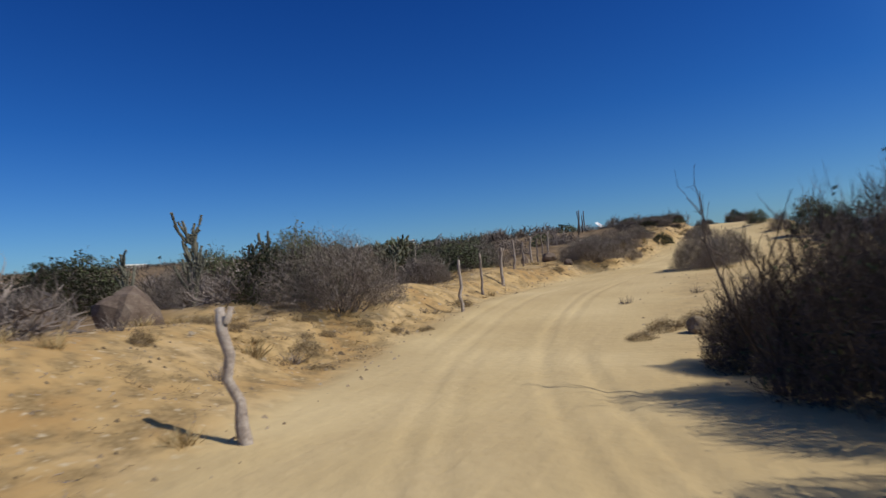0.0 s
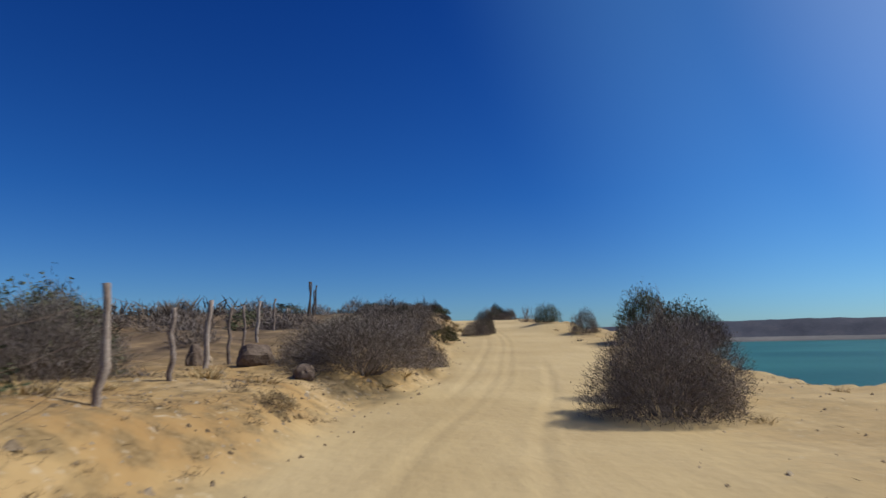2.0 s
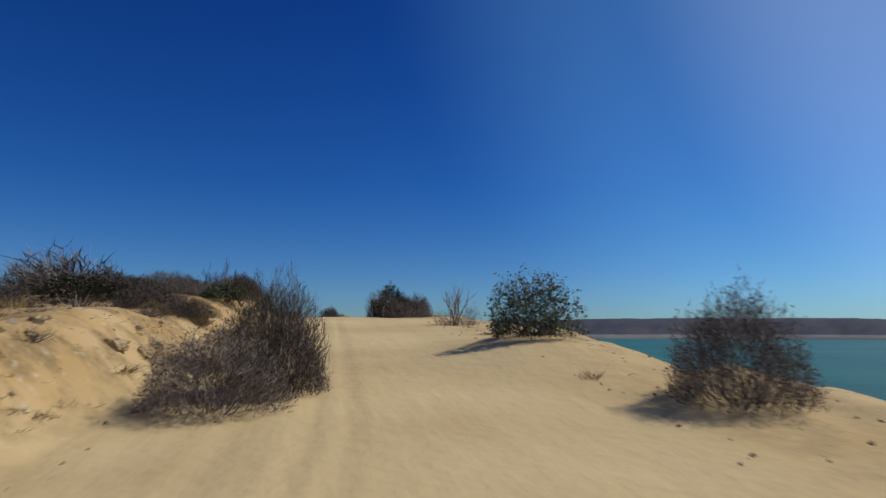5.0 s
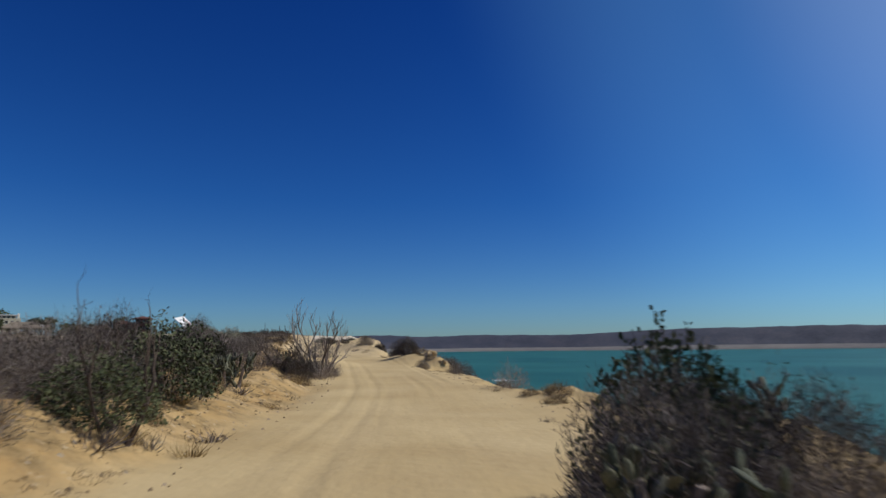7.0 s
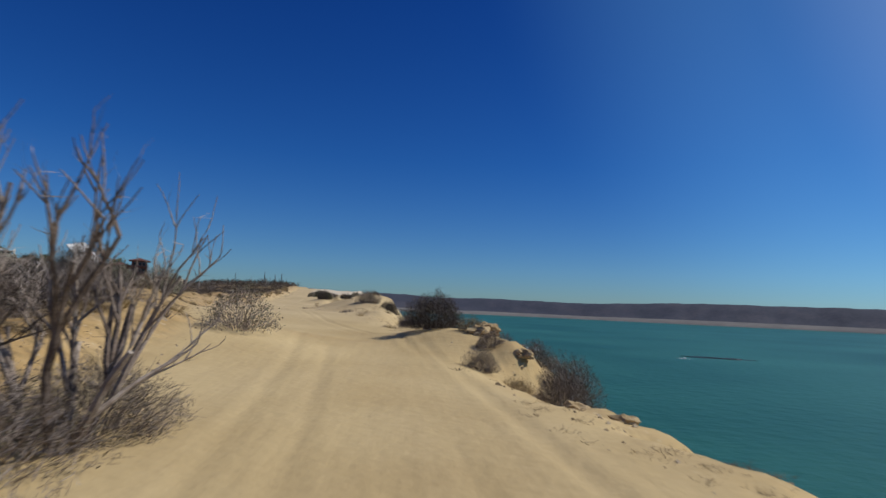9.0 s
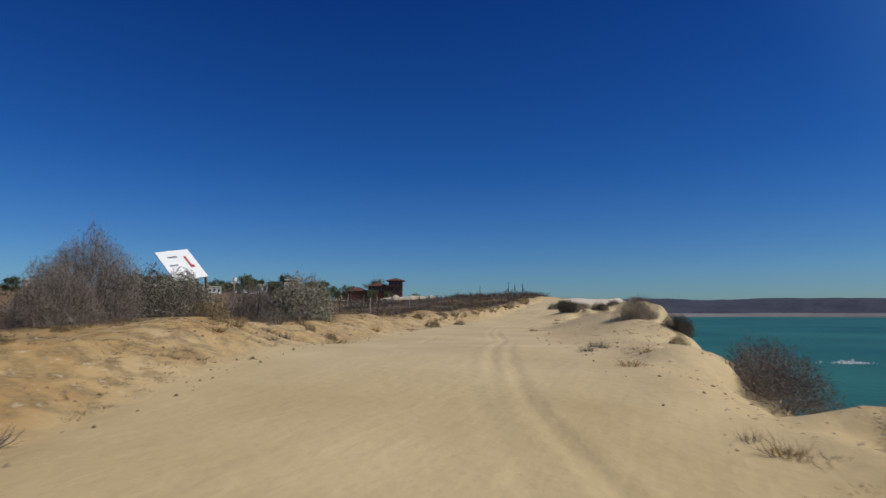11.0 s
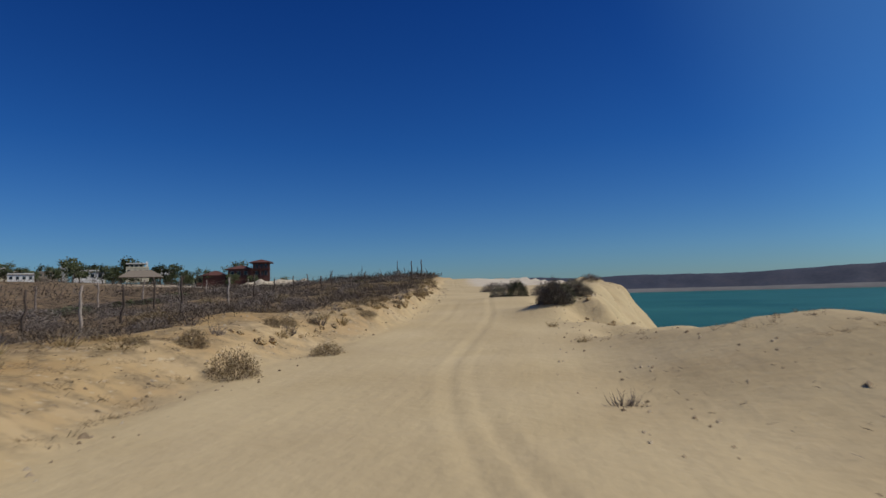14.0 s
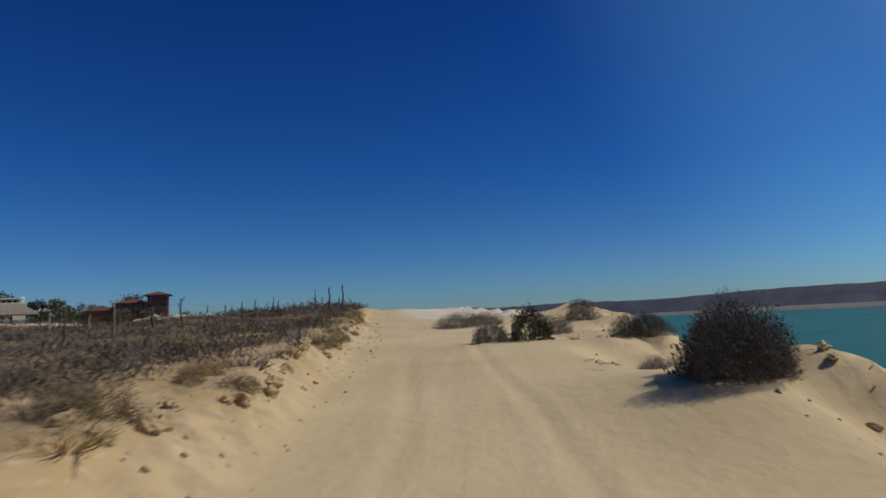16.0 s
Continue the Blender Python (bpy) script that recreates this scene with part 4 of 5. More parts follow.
def dead_grass():
    """Low broken clumps of dead grass and weeds in patches over the banks."""
    rng = random.Random(27)
    V, F = [], []
    ys = np.array([rng.uniform(-2, 182) for _ in range(13000)])
    by_sea = np.array([rng.random() < 0.14 for _ in ys])
    part_way = np.array([rng.random() for _ in ys])
    xs = road_x(ys) + np.where(by_sea, edge_u(ys) - 2.6 + 2.6 * part_way, -bank_t(ys) - 0.2 - 7.0 * part_way ** 1.2)
    kept = vnoise(xs, ys, 1.3, 31) * 0.6 + vnoise(xs, ys, 4.5, 32) * 0.6 > 0.63
    xs, ys = xs[kept], ys[kept]
    for x, y, z in zip(xs.tolist(), ys.tolist(), land(xs, ys)[0].tolist()):
        s = rng.uniform(0.05, 0.17)
        for _ in range(20):
            a = rng.uniform(0, 6.3)
            d = Vector((math.cos(a), math.sin(a), rng.uniform(0.1, 1.1))).normalized()
            ribbon(V, F, Vector((x + rng.gauss(0, 0.07), y + rng.gauss(0, 0.07), z - 0.01)), d, s * rng.uniform(0.5, 1.0), rng.uniform(0.004, 0.008), rng)
    return tagged(new("dead_grass", mesh_from("dead_grass", V, F, TWIG_STRAW)), "brown dead grass and weeds in patches on the sandy banks", "grass", kind="stuff")


dead_grass()


def make_boulder(label, x, y, sx, sy, sz, seed, mat=ROCK):
    rng = random.Random(seed)
    bm = bmesh.new()
    bmesh.ops.create_icosphere(bm, subdivisions=3, radius=1)
    for v in bm.verts:
        n = noise.noise(v.co * 1.3 + Vector((seed, 0, 0))) * 0.28 + noise.noise(v.co * 3.5 + Vector((0, seed, 0))) * 0.1
        if mat.name == "crumbling_sand_rock":
            n = n * 1.5 + noise.noise(v.co * 2.1 + Vector((seed, seed, 0))) * 0.45 + abs(noise.noise(v.co * 6 + Vector((0, 0, seed)))) * 0.15
        v.co = v.co * (1 + n)
        v.co = Vector((v.co.x * sx / 2, v.co.y * sy / 2, max(v.co.z, -0.7) * sz / 1.6))
    me = bpy.data.meshes.new("boulder")
    bm.to_mesh(me)
    bm.free()
    me.materials.append(mat)
    ob = tagged(new("boulder", me), label, "rock")
    ob.matrix_basis = pose(x, y, height(x, y) + sz * (0.08 if mat.name == "crumbling_sand_rock" else 0.22), 0, 0, rng.uniform(0, 360))
    return ob


make_boulder("rounded reddish-brown boulder half sunk in the soil", -12.3, 10.2, 1.45, 1.3, 1.35, 3)
make_boulder("brown boulder beside dry scrub", -13.8, 9.0, 0.9, 0.8, 0.5, 4)
make_boulder("grey-brown boulder under a shrub", -7.1, 33.2, 0.9, 0.8, 0.55, 5)
make_boulder("small brown boulder under a shrub", -5.8, 31.8, 0.5, 0.45, 0.32, 6)
make_boulder("pale whitish boulder beside the fence", -8.8, 35.0, 0.6, 0.45, 0.35, 7, STONE)
make_boulder("dark upright boulder beside the fence", -8.9, 34.6, 0.5, 0.4, 0.6, 8)
for x, y, s in ((7.4, 14.0, 0.5), (8.4, 15.0, 0.45), (5.8, 17.0, 0.3)):
    make_boulder("brown stone on the sandy shoulder", x, y, s, s * 0.8, s * 0.8, int(x * 3))

CLAY = material("crumbling_sand_rock", [(0.27, 0.185, 0.09), (0.39, 0.285, 0.15), (0.52, 0.405, 0.245)], scale=3, rough=0.95, bump=0.9, bump_scale=14)
lr = random.Random(14)
for k in range(44):
    y = 144.8 + 6.6 * lr.random()
    x = float(road_x(y)) + float(edge_u(y)) - 0.7 + 2.6 * lr.random()
    w = lr.uniform(0.1, 0.28)
    make_boulder("crumbling ledge of sandy rock on the cliff slope", x, y, w, w * 0.55, w * 0.34, 60 + k, CLAY)
vr = random.Random(77)
for k in range(56):
    x, y = vr.uniform(-10.5, -6.0), vr.uniform(8.0, 15.5)
    if k % 3:
        plant(vr.choice(("tuft", "tuft_dark", "low")), x, y, vr.uniform(0.3, 0.8), vr.uniform(0.1, 0.24))
    else:
        w = vr.uniform(0.05, 0.13)
        make_boulder("small stone in the littered sandy verge", x, y, w, w * 0.8, w * 0.7, 400 + k, STONE if k % 2 else DUSTY)
for k in range(130):
    y = lr.uniform(36, 72) if k % 3 == 0 else lr.uniform(141, 170)
    x = float(road_x(y)) - float(bank_t(y)) - float(bank_w(y)) * lr.uniform(0.35, 0.9)
    w = lr.uniform(0.08, 0.27)
    make_boulder("clod of sandy earth fallen from the bank", x, y, w, w * 0.8, w * 0.6, 200 + k, CLAY)
for x, y, w in ((5.1, 104.2, 0.8), (5.6, 103.2, 0.55), (5.4, 105.0, 0.8), (5.9, 101.9, 0.55), (6.2, 100.9, 0.5), (5.9, 97.2, 0.5), (6.3, 96.0, 0.4), (8.9, 48.6, 0.6), (9.6, 46.2, 0.7), (10.2, 44.0, 0.6)):
    make_boulder("pale crumbling sand rock on the cliff edge", x, y, w, w * 0.8, w * 0.4, int(y * 7), CLAY)

for x, y, s_ in ((0.1, 11.8, 0.44), (0.7, 12.4, 0.34), (4.6, 12.9, 0.8), (5.6, 12.6, 0.6), (4.0, 11.6, 0.5), (8.6, 17.6, 0.6), (9.6, 17.0, 0.5)):
    make_boulder("dusty brown boulder among dry litter", x, y, s_, s_ * 0.85, s_ * 0.8, int(x * 9), DUSTY)

# ---- dead trees and cacti ----
DEAD = "bare dead tree with thin grey crooked limbs"


def stand(ob, x, y, turn=0, scale=1.0, sink=0.05):
    ob.matrix_basis = Matrix.LocRotScale((x, y, height(x, y) - sink), Euler((0, 0, radians(turn))), (scale,) * 3)
    return ob


stand(make_dead_tree("dead_tree", DEAD + " beside the track", 3.1, 8, 3, BARK, 131, spread=0.7, lift=0.3, lean=0.85, r=0.06, twigs=300), 0.0, 92.9, 20, 1.0)
stand(make_dead_tree("dead_tree", "tangle of grey dead branches at the foot of a dead tree", 1.9, 11, 3, BARK_DARK, 132, spread=1.0, lift=0.12, lean=1.3, r=0.035, twigs=900), -1.3, 92.4, 75, 1.0)
stand(make_prickly_pear("withered prickly pear cactus under a dead tree", 1.1, 2.0, 120, 46, 0.55), -1.5, 92.0)
stand(make_dead_tree("dead_shrub", "bleached grey dead shrub with bare forked stems on the sandy edge", 1.6, 6, 3, BARK, 47, spread=0.5, lift=0.2, lean=0.3, r=0.028, twigs=30), 6.4, 64.7, 20, 0.95)
stand(make_dead_tree("dead_tree", DEAD + " in a dark thicket", 2.6, 5, 3, BARK_DARK, 32, spread=0.75, lift=0.25, lean=0.22, r=0.042, twigs=60), 0.85, 6.9, 60, 0.85)
stand(make_dead_tree("dead_tree", DEAD + " on the bank", 1.8, 4, 3, BARK_DARK, 33, spread=0.6, lift=0.4), -0.5, 71.4)
stand(make_dead_tree("dead_tree", DEAD + " on the bank", 1.6, 4, 3, BARK_DARK, 34, spread=0.7, lift=0.4), -1.6, 69.4)
stand(make_dead_tree("dead_branch", "bleached fallen branch beside the track", 0.9, 3, 2, BARK, 35, spread=0.8, lift=0.1, lean=1.6, r=0.025, twigs=0), -5.6, 146.6)
stand(make_dead_tree("dead_branch", "bleached twisted branch on the sand", 0.8, 3, 2, BARK, 36, spread=0.8, lift=0.2, lean=1.4, r=0.02, twigs=0), -7.4, 145.6)
stand(make_dead_tree("dead_branch", "fallen dry branch on the sand", 1.4, 3, 2, BARK_DARK, 37, spread=0.9, lift=0.0, lean=2.2, r=0.02, twigs=30), -0.9, 87.8)
stand(make_prickly_pear("grey-green prickly pear cactus behind the fence", 3.0, 2.2, 290, 41, 0.85, 0.14), -9.1, 17.2)
stand(make_prickly_pear("grey-green prickly pear cactus in dry scrub", 1.6, 1.5, 45, 42), -11.2, 19.0)
stand(make_prickly_pear("dusty prickly pear cactus on the bank", 1.75, 2.4, 290, 43, 0.72), -1.4, 84.0)
stand(make_dead_tree("dead_tree", DEAD + " forking above dry scrub", 2.0, 3, 2, BARK_DARK, 38, spread=0.5, lift=0.5, lean=0.7, r=0.045, twigs=40), -0.2, 74.8)
stand(make_prickly_pear("sprawling prickly pear cactus at the cliff top", 1.9, 1.7, 200, 44, 0.75), 6.5, 73.0)
stand(make_prickly_pear("prickly pear cactus beside a green shrub", 2.0, 1.4, 150, 45, 0.75), 4.8, 70.8)


def make_cholla(x, y, h, seed):
    """An upright branching cactus with knobbly arms."""
    rng = random.Random(seed)
    thing = tagged(new("cholla"), "grey-green branching cholla cactus with knobbly upright arms", "cactus")
    for k in range(22):
        V, F = [], []
        p = Vector((rng.uniform(-0.1, 0.1), rng.uniform(-0.1, 0.1), 0.0 if k == 0 else rng.uniform(0.2, 0.75) * h))
        d = Vector((rng.uniform(-1, 1), rng.uniform(-1, 1), 1.1)).normalized() if k else Vector((0.05, 0, 1))
        n = 12
        ln = h * (0.85 if k == 0 else rng.uniform(0.18, 0.36))
        pts, q = [], p
        for i in range(n):
            pts.append(q.copy())
            d = (d + Vector((rng.uniform(-1, 1), rng.uniform(-1, 1), 0.5)) * 0.14).normalized()
            q = q + d * ln / n
        tube(V, F, pts, [(0.05 if k == 0 else 0.034) * (1 + 0.3 * (i % 2)) for i in range(n)], 6)
        part_mesh("arm", mesh_from("arm", V, F, CHOLLA), thing)
    return stand(thing, x, y)


for x, y, h in ((-13.4, 13.3, 3.0), (-16.6, 16.8, 2.7), (-11.9, 14.2, 1.9), (-14.0, 17.4, 2.2), (-18.4, 15.2, 2.2), (-11.0, 16.6, 1.7)):
    make_cholla(x, y, h, int(-x * 10))

# ---- fences ----
POST = "crooked weathered grey fence post of a natural branch"


def make_post(x, y, h, r, seed, lean=(0.0, 0.0), mat=BARK, fork=False, label=POST, group="fence posts", name="fence_post"):
    rng = random.Random(seed)
    V, F = [], []
    pts = []
    for i in range(8):
        f = i / 7
        pts.append(Vector((lean[0] * f * h + rng.uniform(-1, 1) * 0.042 * (0 < i), lean[1] * f * h + rng.uniform(-1, 1) * 0.042 * (0 < i), -0.3 + f * (h + 0.3))))
    tube(V, F, pts, [r * (1.15 - 0.35 * i / 7) * rng.uniform(0.88, 1.12) for i in range(8)], 7)
    if fork:
        tube(V, F, [pts[6], pts[6] + Vector((0.05, 0.02, 0.1)), pts[6] + Vector((0.11, 0.03, 0.24))], [r * 0.7, r * 0.6, r * 0.4], 6)
        tube(V, F, [pts[5], pts[5] + Vector((-0.05, 0.02, 0.1)), pts[5] + Vector((-0.07, 0.03, 0.2))], [r * 0.6, r * 0.5, r * 0.3], 6)
    ob = tagged(new(name, mesh_from("fence_post", V, F, mat, True)), label, "post", group)
    ob.matrix_basis = pose(x, y, height(x, y), 0, 0, 0)
    return ob


def make_wires(points, heights, label="rusty wire strand strung between fence posts"):
    for hz in heights:
        V, F = [], []
        pts = []
        for (x0, y0), (x1, y1) in zip(points, points[1:]):
            for i in range(4):
                f = i / 4
                x, y = x0 + (x1 - x0) * f, y0 + (y1 - y0) * f
                za, zb = height(x0, y0), height(x1, y1)
                pts.append((x, y, za + (zb - za) * f + hz - 0.06 * math.sin(math.pi * f)))
        x, y = points[-1]
        pts.append((x, y, height(x, y) + hz))
        tube(V, F, pts, [0.0035] * len(pts), 3)
        tagged(new("fence_wire", mesh_from("fence_wire", V, F, WIRE)), label, "wire", "fence wires")


make_post(-4.05, 4.6, 1.32, 0.062, 1, (-0.2, 0.0), fork=True, label="split-topped leaning grey fence post beside the track")
line_a = [(-6.1, 16.0), (-6.8, 20.2), (-6.9, 23.0), (-7.2, 26.1), (-7.6, 29.4), (-8.0, 32.4), (-8.3, 35.4), (-8.6, 38.4), (-8.9, 41.4), (-9.0, 45), (-9.1, 49)]
for k, (x, y) in enumerate(line_a):
    make_post(x, y, (1.5, 1.5, 1.5, 1.35, 1.2, 1.45)[k % 6], (0.05, 0.045, 0.06)[k % 3], k + 5, ((0.02, -0.03, 0.04)[k % 3], 0.02), fork=k % 4 == 2)
make_wires(line_a, (0.45, 0.85, 1.2))
for k, (x, y, h) in enumerate(((-9.1, 56.4, 2.3), (-9.3, 58.5, 2.2), (-9.4, 60.8, 2.0), (-9.6, 63.4, 2.1))):
    make_post(x, y, h, 0.06, k + 30, (0.02, 0.0), BARK_DARK, label="tall dark upright fence pole on the plain", name="fence_pole")
line_b = [(-9.3, 127.4), (-9.0, 129.7)] + [(-8.8 - 0.03 * k, 131.9 + 2.15 * k) for k in range(9)] + [(-8.2 + 0.36 * k, 151.8 + 2.4 * k) for k in range(11)] + [(-3.8 + 0.3 * k, 179 + 3.2 * k) for k in range(9)]
for k, (x, y) in enumerate(line_b):
    make_post(x, y, (1.4, 1.3, 1.45, 1.2, 1.35)[k % 5] * (0.9 if k < 11 else 0.75), (0.03, 0.038, 0.034)[k % 3], k + 50, ((0.02, -0.03, 0.05, 0.0)[k % 4], 0.02), BARK if k % 4 == 3 else BARK_DARK, fork=k % 7 == 3)
make_wires(line_b, (0.4, 0.7, 0.95))
line_c = [(-19 + 0.3 * k, 152 + 5.0 * k) for k in range(8)] + [(-20 + 0.1 * k, 80 + 6 * k) for k in range(7)]
for k, (x, y) in enumerate(line_c):
    make_post(x, y, 1.5, 0.05, k + 90, (0.03, 0), BARK, fork=k % 3 == 0, label="pale grey fence post standing in the scrub")
for x, y, h in ((-0.9, 193.0, 2.2), (0.2, 193.6, 2.4), (-3.2, 232, 3.0), (-10.6, 247, 3.0)):
    make_post(x, y, h, 0.07, int(y), (0.01, 0), BARK_DARK, label="tall dark pole standing beside the track", name="pole", group="poles")


# ---- the leaning board ----
def make_sign():
    x, y = -10.8, 125.1
    g = height(x, y)
    thing = tagged(new("signboard"), "large white board tilted back on wooden props in the scrub", "sign")
    thing.matrix_basis = pose(x, y, g)
    tilt = Matrix.LocRotScale((0, 0, 13.38 - g), Euler((radians(-48), radians(-10.5), radians(60.5))), (0.64, 1, 1.09))

    def flat(name, quads, mat, depth, label):
        bm = bmesh.new()
        for x0, z0, x1, z1 in quads:
            box(bm, x0, -0.02 - depth, z0, x1, 0.02 - depth, z1)
        bm.transform(tilt)
        return part(name, bm, mat, thing, label)
    flat("board", [(-1, 0, 1, 1.5)], WHITE, 0.0, "white painted board")
    flat("painted_mark", [(0.42, 0.55, 0.56, 1.15), (0.56, 0.55, 0.7, 0.68)], RED_PAINT, 0.004, "faded red painted mark")
    for quad in ((-0.1, 0.12, 0.16, 0.42), (-0.5, 1.12, 0.05, 1.2), (-0.7, 0.7, -0.2, 0.78)):
        flat("painted_bar", [quad], METAL, 0.004, "worn dark painted bar")
    for k, (px, pz) in enumerate(((-0.8, 0.05), (0.1, 0.05), (0.9, 0.05), (0.9, 1.3))):
        top = tilt @ Vector((px, 0.03, pz))
        base = Vector((top.x * 1.05 + 0.25, top.y - 0.1, 0))
        base.z = height(x + base.x, y + base.y) - g - 0.2
        V, F = [], []
        tube(V, F, [base, (base + top) / 2, top], [0.05, 0.045, 0.04], 6)
        part_mesh("prop", mesh_from("prop", V, F, BARK if k % 2 else BARK_DARK), thing)
    return thing


make_sign()
make_post(-11.5, 129.5, 1.6, 0.05, 77, (0.03, 0), BARK, label="crooked grey post standing beside a leaning board")


# ---- houses inland ----
def hip_roof(bm, x0, y0, x1, y1, z, h, over=0.6):
    x0, y0, x1, y1 = x0 - over, y0 - over, x1 + over, y1 + over
    k = min(x1 - x0, y1 - y0) / 2
    v = [bm.verts.new(p) for p in ((x0, y0, z), (x1, y0, z), (x1, y1, z), (x0, y1, z), (x0, y0, z - 0.2), (x1, y0, z - 0.2), (x1, y1, z - 0.2), (x0, y1, z - 0.2))]
    if x1 - x0 > y1 - y0:
        a, b = bm.verts.new((x0 + k, (y0 + y1) / 2, z + h)), bm.verts.new((x1 - k + 0.01, (y0 + y1) / 2, z + h))
        fs = ((v[0], v[1], b, a), (v[1], v[2], b), (v[2], v[3], a, b), (v[3], v[0], a))
    else:
        a, b = bm.verts.new(((x0 + x1) / 2, y0 + k, z + h)), bm.verts.new(((x0 + x1) / 2, y1 - k + 0.01, z + h))
        fs = ((v[0], v[1], a), (v[1], v[2], b, a), (v[2], v[3], b), (v[3], v[0], a, b))
    for f in fs:
        bm.faces.new(f)
    for i in range(4):
        bm.faces.new((v[i], v[(i + 1) % 4], v[4 + (i + 1) % 4], v[4 + i]))
    bm.faces.new((v[7], v[6], v[5], v[4]))
    return bm


def add_window(thing, x, y, z, w, h, facing="y"):
    bm = box(bmesh.new(), x - w / 2, y - 0.06, z, x + w / 2, y + 0.05, z + h) if facing == "y" else box(bmesh.new(), x - 0.05, y - w / 2, z, x + 0.06, y + w / 2, z + h)
    win = part("window", bm, DARK_GLASS, thing, "dark window")
    bm = bmesh.new()
    for a, b in (((-w / 2 - 0.06, -0.06), (w / 2 + 0.06, 0.02)), ((-w / 2 - 0.06, h - 0.02), (w / 2 + 0.06, h + 0.06)), ((-w / 2 - 0.06, 0.02), (-w / 2 + 0.02, h - 0.02)), ((w / 2 - 0.02, 0.02), (w / 2 + 0.06, h - 0.02))):
        box(bm, x + a[0], y - 0.1, z + a[1], x + b[0], y - 0.062, z + b[1]) if facing == "y" else box(bm, x - 0.1, y + a[0], z + a[1], x - 0.052, y + b[0], z + b[1])
    part("frame", bm, METAL, win, "grey window frame")
    return win


def red_house(x, y, z, turn, s=1.0):
    thing = tagged(new("house"), "red-brown two-storey house with tiled hip roofs and a tower", "house")
    bm = bmesh.new()
    box(bm, -8, -4, -4, 4, 5, 3.2)
    part("wall", bm, RED_WALL, thing)
    part("tower", box(bmesh.new(), 1.2, -4.4, -4, 7.2, 3, 5.6), RED_WALL, thing)
    part("roof", hip_roof(bmesh.new(), -8, -4, 1.0, 5, 3.2, 1.6), TILE_ROOF, thing)
    part("tower_roof", hip_roof(bmesh.new(), 1.2, -4.4, 7.2, 3, 5.6, 1.3, 1.3), TILE_ROOF, thing)
    part("annex", box(bmesh.new(), -17, -3, -4, -9, 4, 1.0), RED_WALL, thing)
    part("annex_roof", hip_roof(bmesh.new(), -17, -3, -9, 4, 1.0, 1.8), TILE_ROOF, thing)
    for wx in (-6.5, -4, -1.5):
        add_window(thing, wx, -4, 0.8, 1.2, 1.4)
    for wx in (2.6, 4.4, 6.0):
        add_window(thing, wx, -4.4, 3.3, 1.0, 1.5)
        add_window(thing, wx, -4.4, 0.6, 1.0, 1.5)
    bm = bmesh.new()
    box(bm, 0.8, -6.2, 2.7, 7.6, -4.42, 2.9)
    for px in (1.0, 4.2, 7.4):
        box(bm, px - 0.12, -6.1, -4, px + 0.12, -5.86, 3.7)
    box(bm, 0.8, -6.2, 3.6, 7.6, -6.12, 3.7)
    part("balcony", bm, TILE_ROOF, thing, "balcony with posts")
    thing.matrix_basis = pose(x, y, z, 0, 0, turn) @ Matrix.Diagonal((s, s, s, 1))


def cream_house(x, y, z, turn, wall=CREAM, s=1.0, label="cream two-storey house with a flat roof slab", floors=2):
    thing = tagged(new("house"), label, "house")
    part("wall", box(bmesh.new(), -6, -4, -5, 6, 4, 3.0), wall, thing)
    if floors > 1:
        part("upper_wall", box(bmesh.new(), -4.5, -3.5, 3.0, 3.5, 3.5, 5.6), wall, thing)
        part("roof", box(bmesh.new(), -6, -5, 5.6, 5, 4.5, 6.1, 0.05), WHITE_WALL, thing, "pale flat roof slab")
        for wx in (-3, -0.6, 1.8):
            add_window(thing, wx, -3.5, 3.6, 1.5, 1.5)
        part("chimney", box(bmesh.new(), 4.3, -1, 3.0, 5.5, 0.5, 7.2), WHITE_WALL, thing)
    else:
        part("roof", box(bmesh.new(), -6.5, -4.5, 3.0, 6.5, 4.5, 3.35, 0.05), THATCH, thing)
    for wx in (-4.5, -1.5, 1.5, 4.5):
        add_window(thing, wx, -4, 0.5, 1.4, 1.6)
    part("terrace_wall", box(bmesh.new(), -6, -4.2, 3.0, 6, -4.02, 3.9), wall, thing)
    thing.matrix_basis = pose(x, y, z, 0, 0, turn) @ Matrix.Diagonal((s, s, s, 1))


def palapa(x, y, z, turn, s=1.0):
    thing = tagged(new("thatched_shelter"), "open shelter with a grey palm-thatch roof on posts", "shelter")
    part("roof", hip_roof(bmesh.new(), -8, -4, 8, 4, 0, 3.0), THATCH, thing, "grey palm-thatch roof")
    for px in (-7.5, 0, 7.5):
        for py in (-3.6, 3.6):
            part("post", box(bmesh.new(), px - 0.15, py - 0.15, -6, px + 0.15, py + 0.15, 0), BARK_DARK, thing)
    thing.matrix_basis = pose(x, y, z, 0, 0, turn) @ Matrix.Diagonal((s, s, s, 1))


def white_tower(x, y, z, turn):
    thing = tagged(new("water_tower"), "small whitewashed tower with a round tank on top", "tower")
    part("shaft", box(bmesh.new(), -1.3, -1.3, -5, 1.3, 1.3, 2.6, 0.05), WHITE_WALL, thing)
    part("ledge", box(bmesh.new(), -1.6, -1.6, 2.6, 1.6, 1.6, 2.8, 0.04), CREAM, thing)
    bm = bmesh.new()
    bmesh.ops.create_cone(bm, cap_ends=True, segments=16, radius1=1.1, radius2=0.85, depth=1.8, matrix=Matrix.Translation((0, 0, 3.7)))
    part("tank", bm, WHITE_WALL, thing, "white round water tank")
    add_window(thing, 0, -1.3, 0.6, 0.7, 0.9)
    thing.matrix_basis = pose(x, y, z, 0, 0, turn)


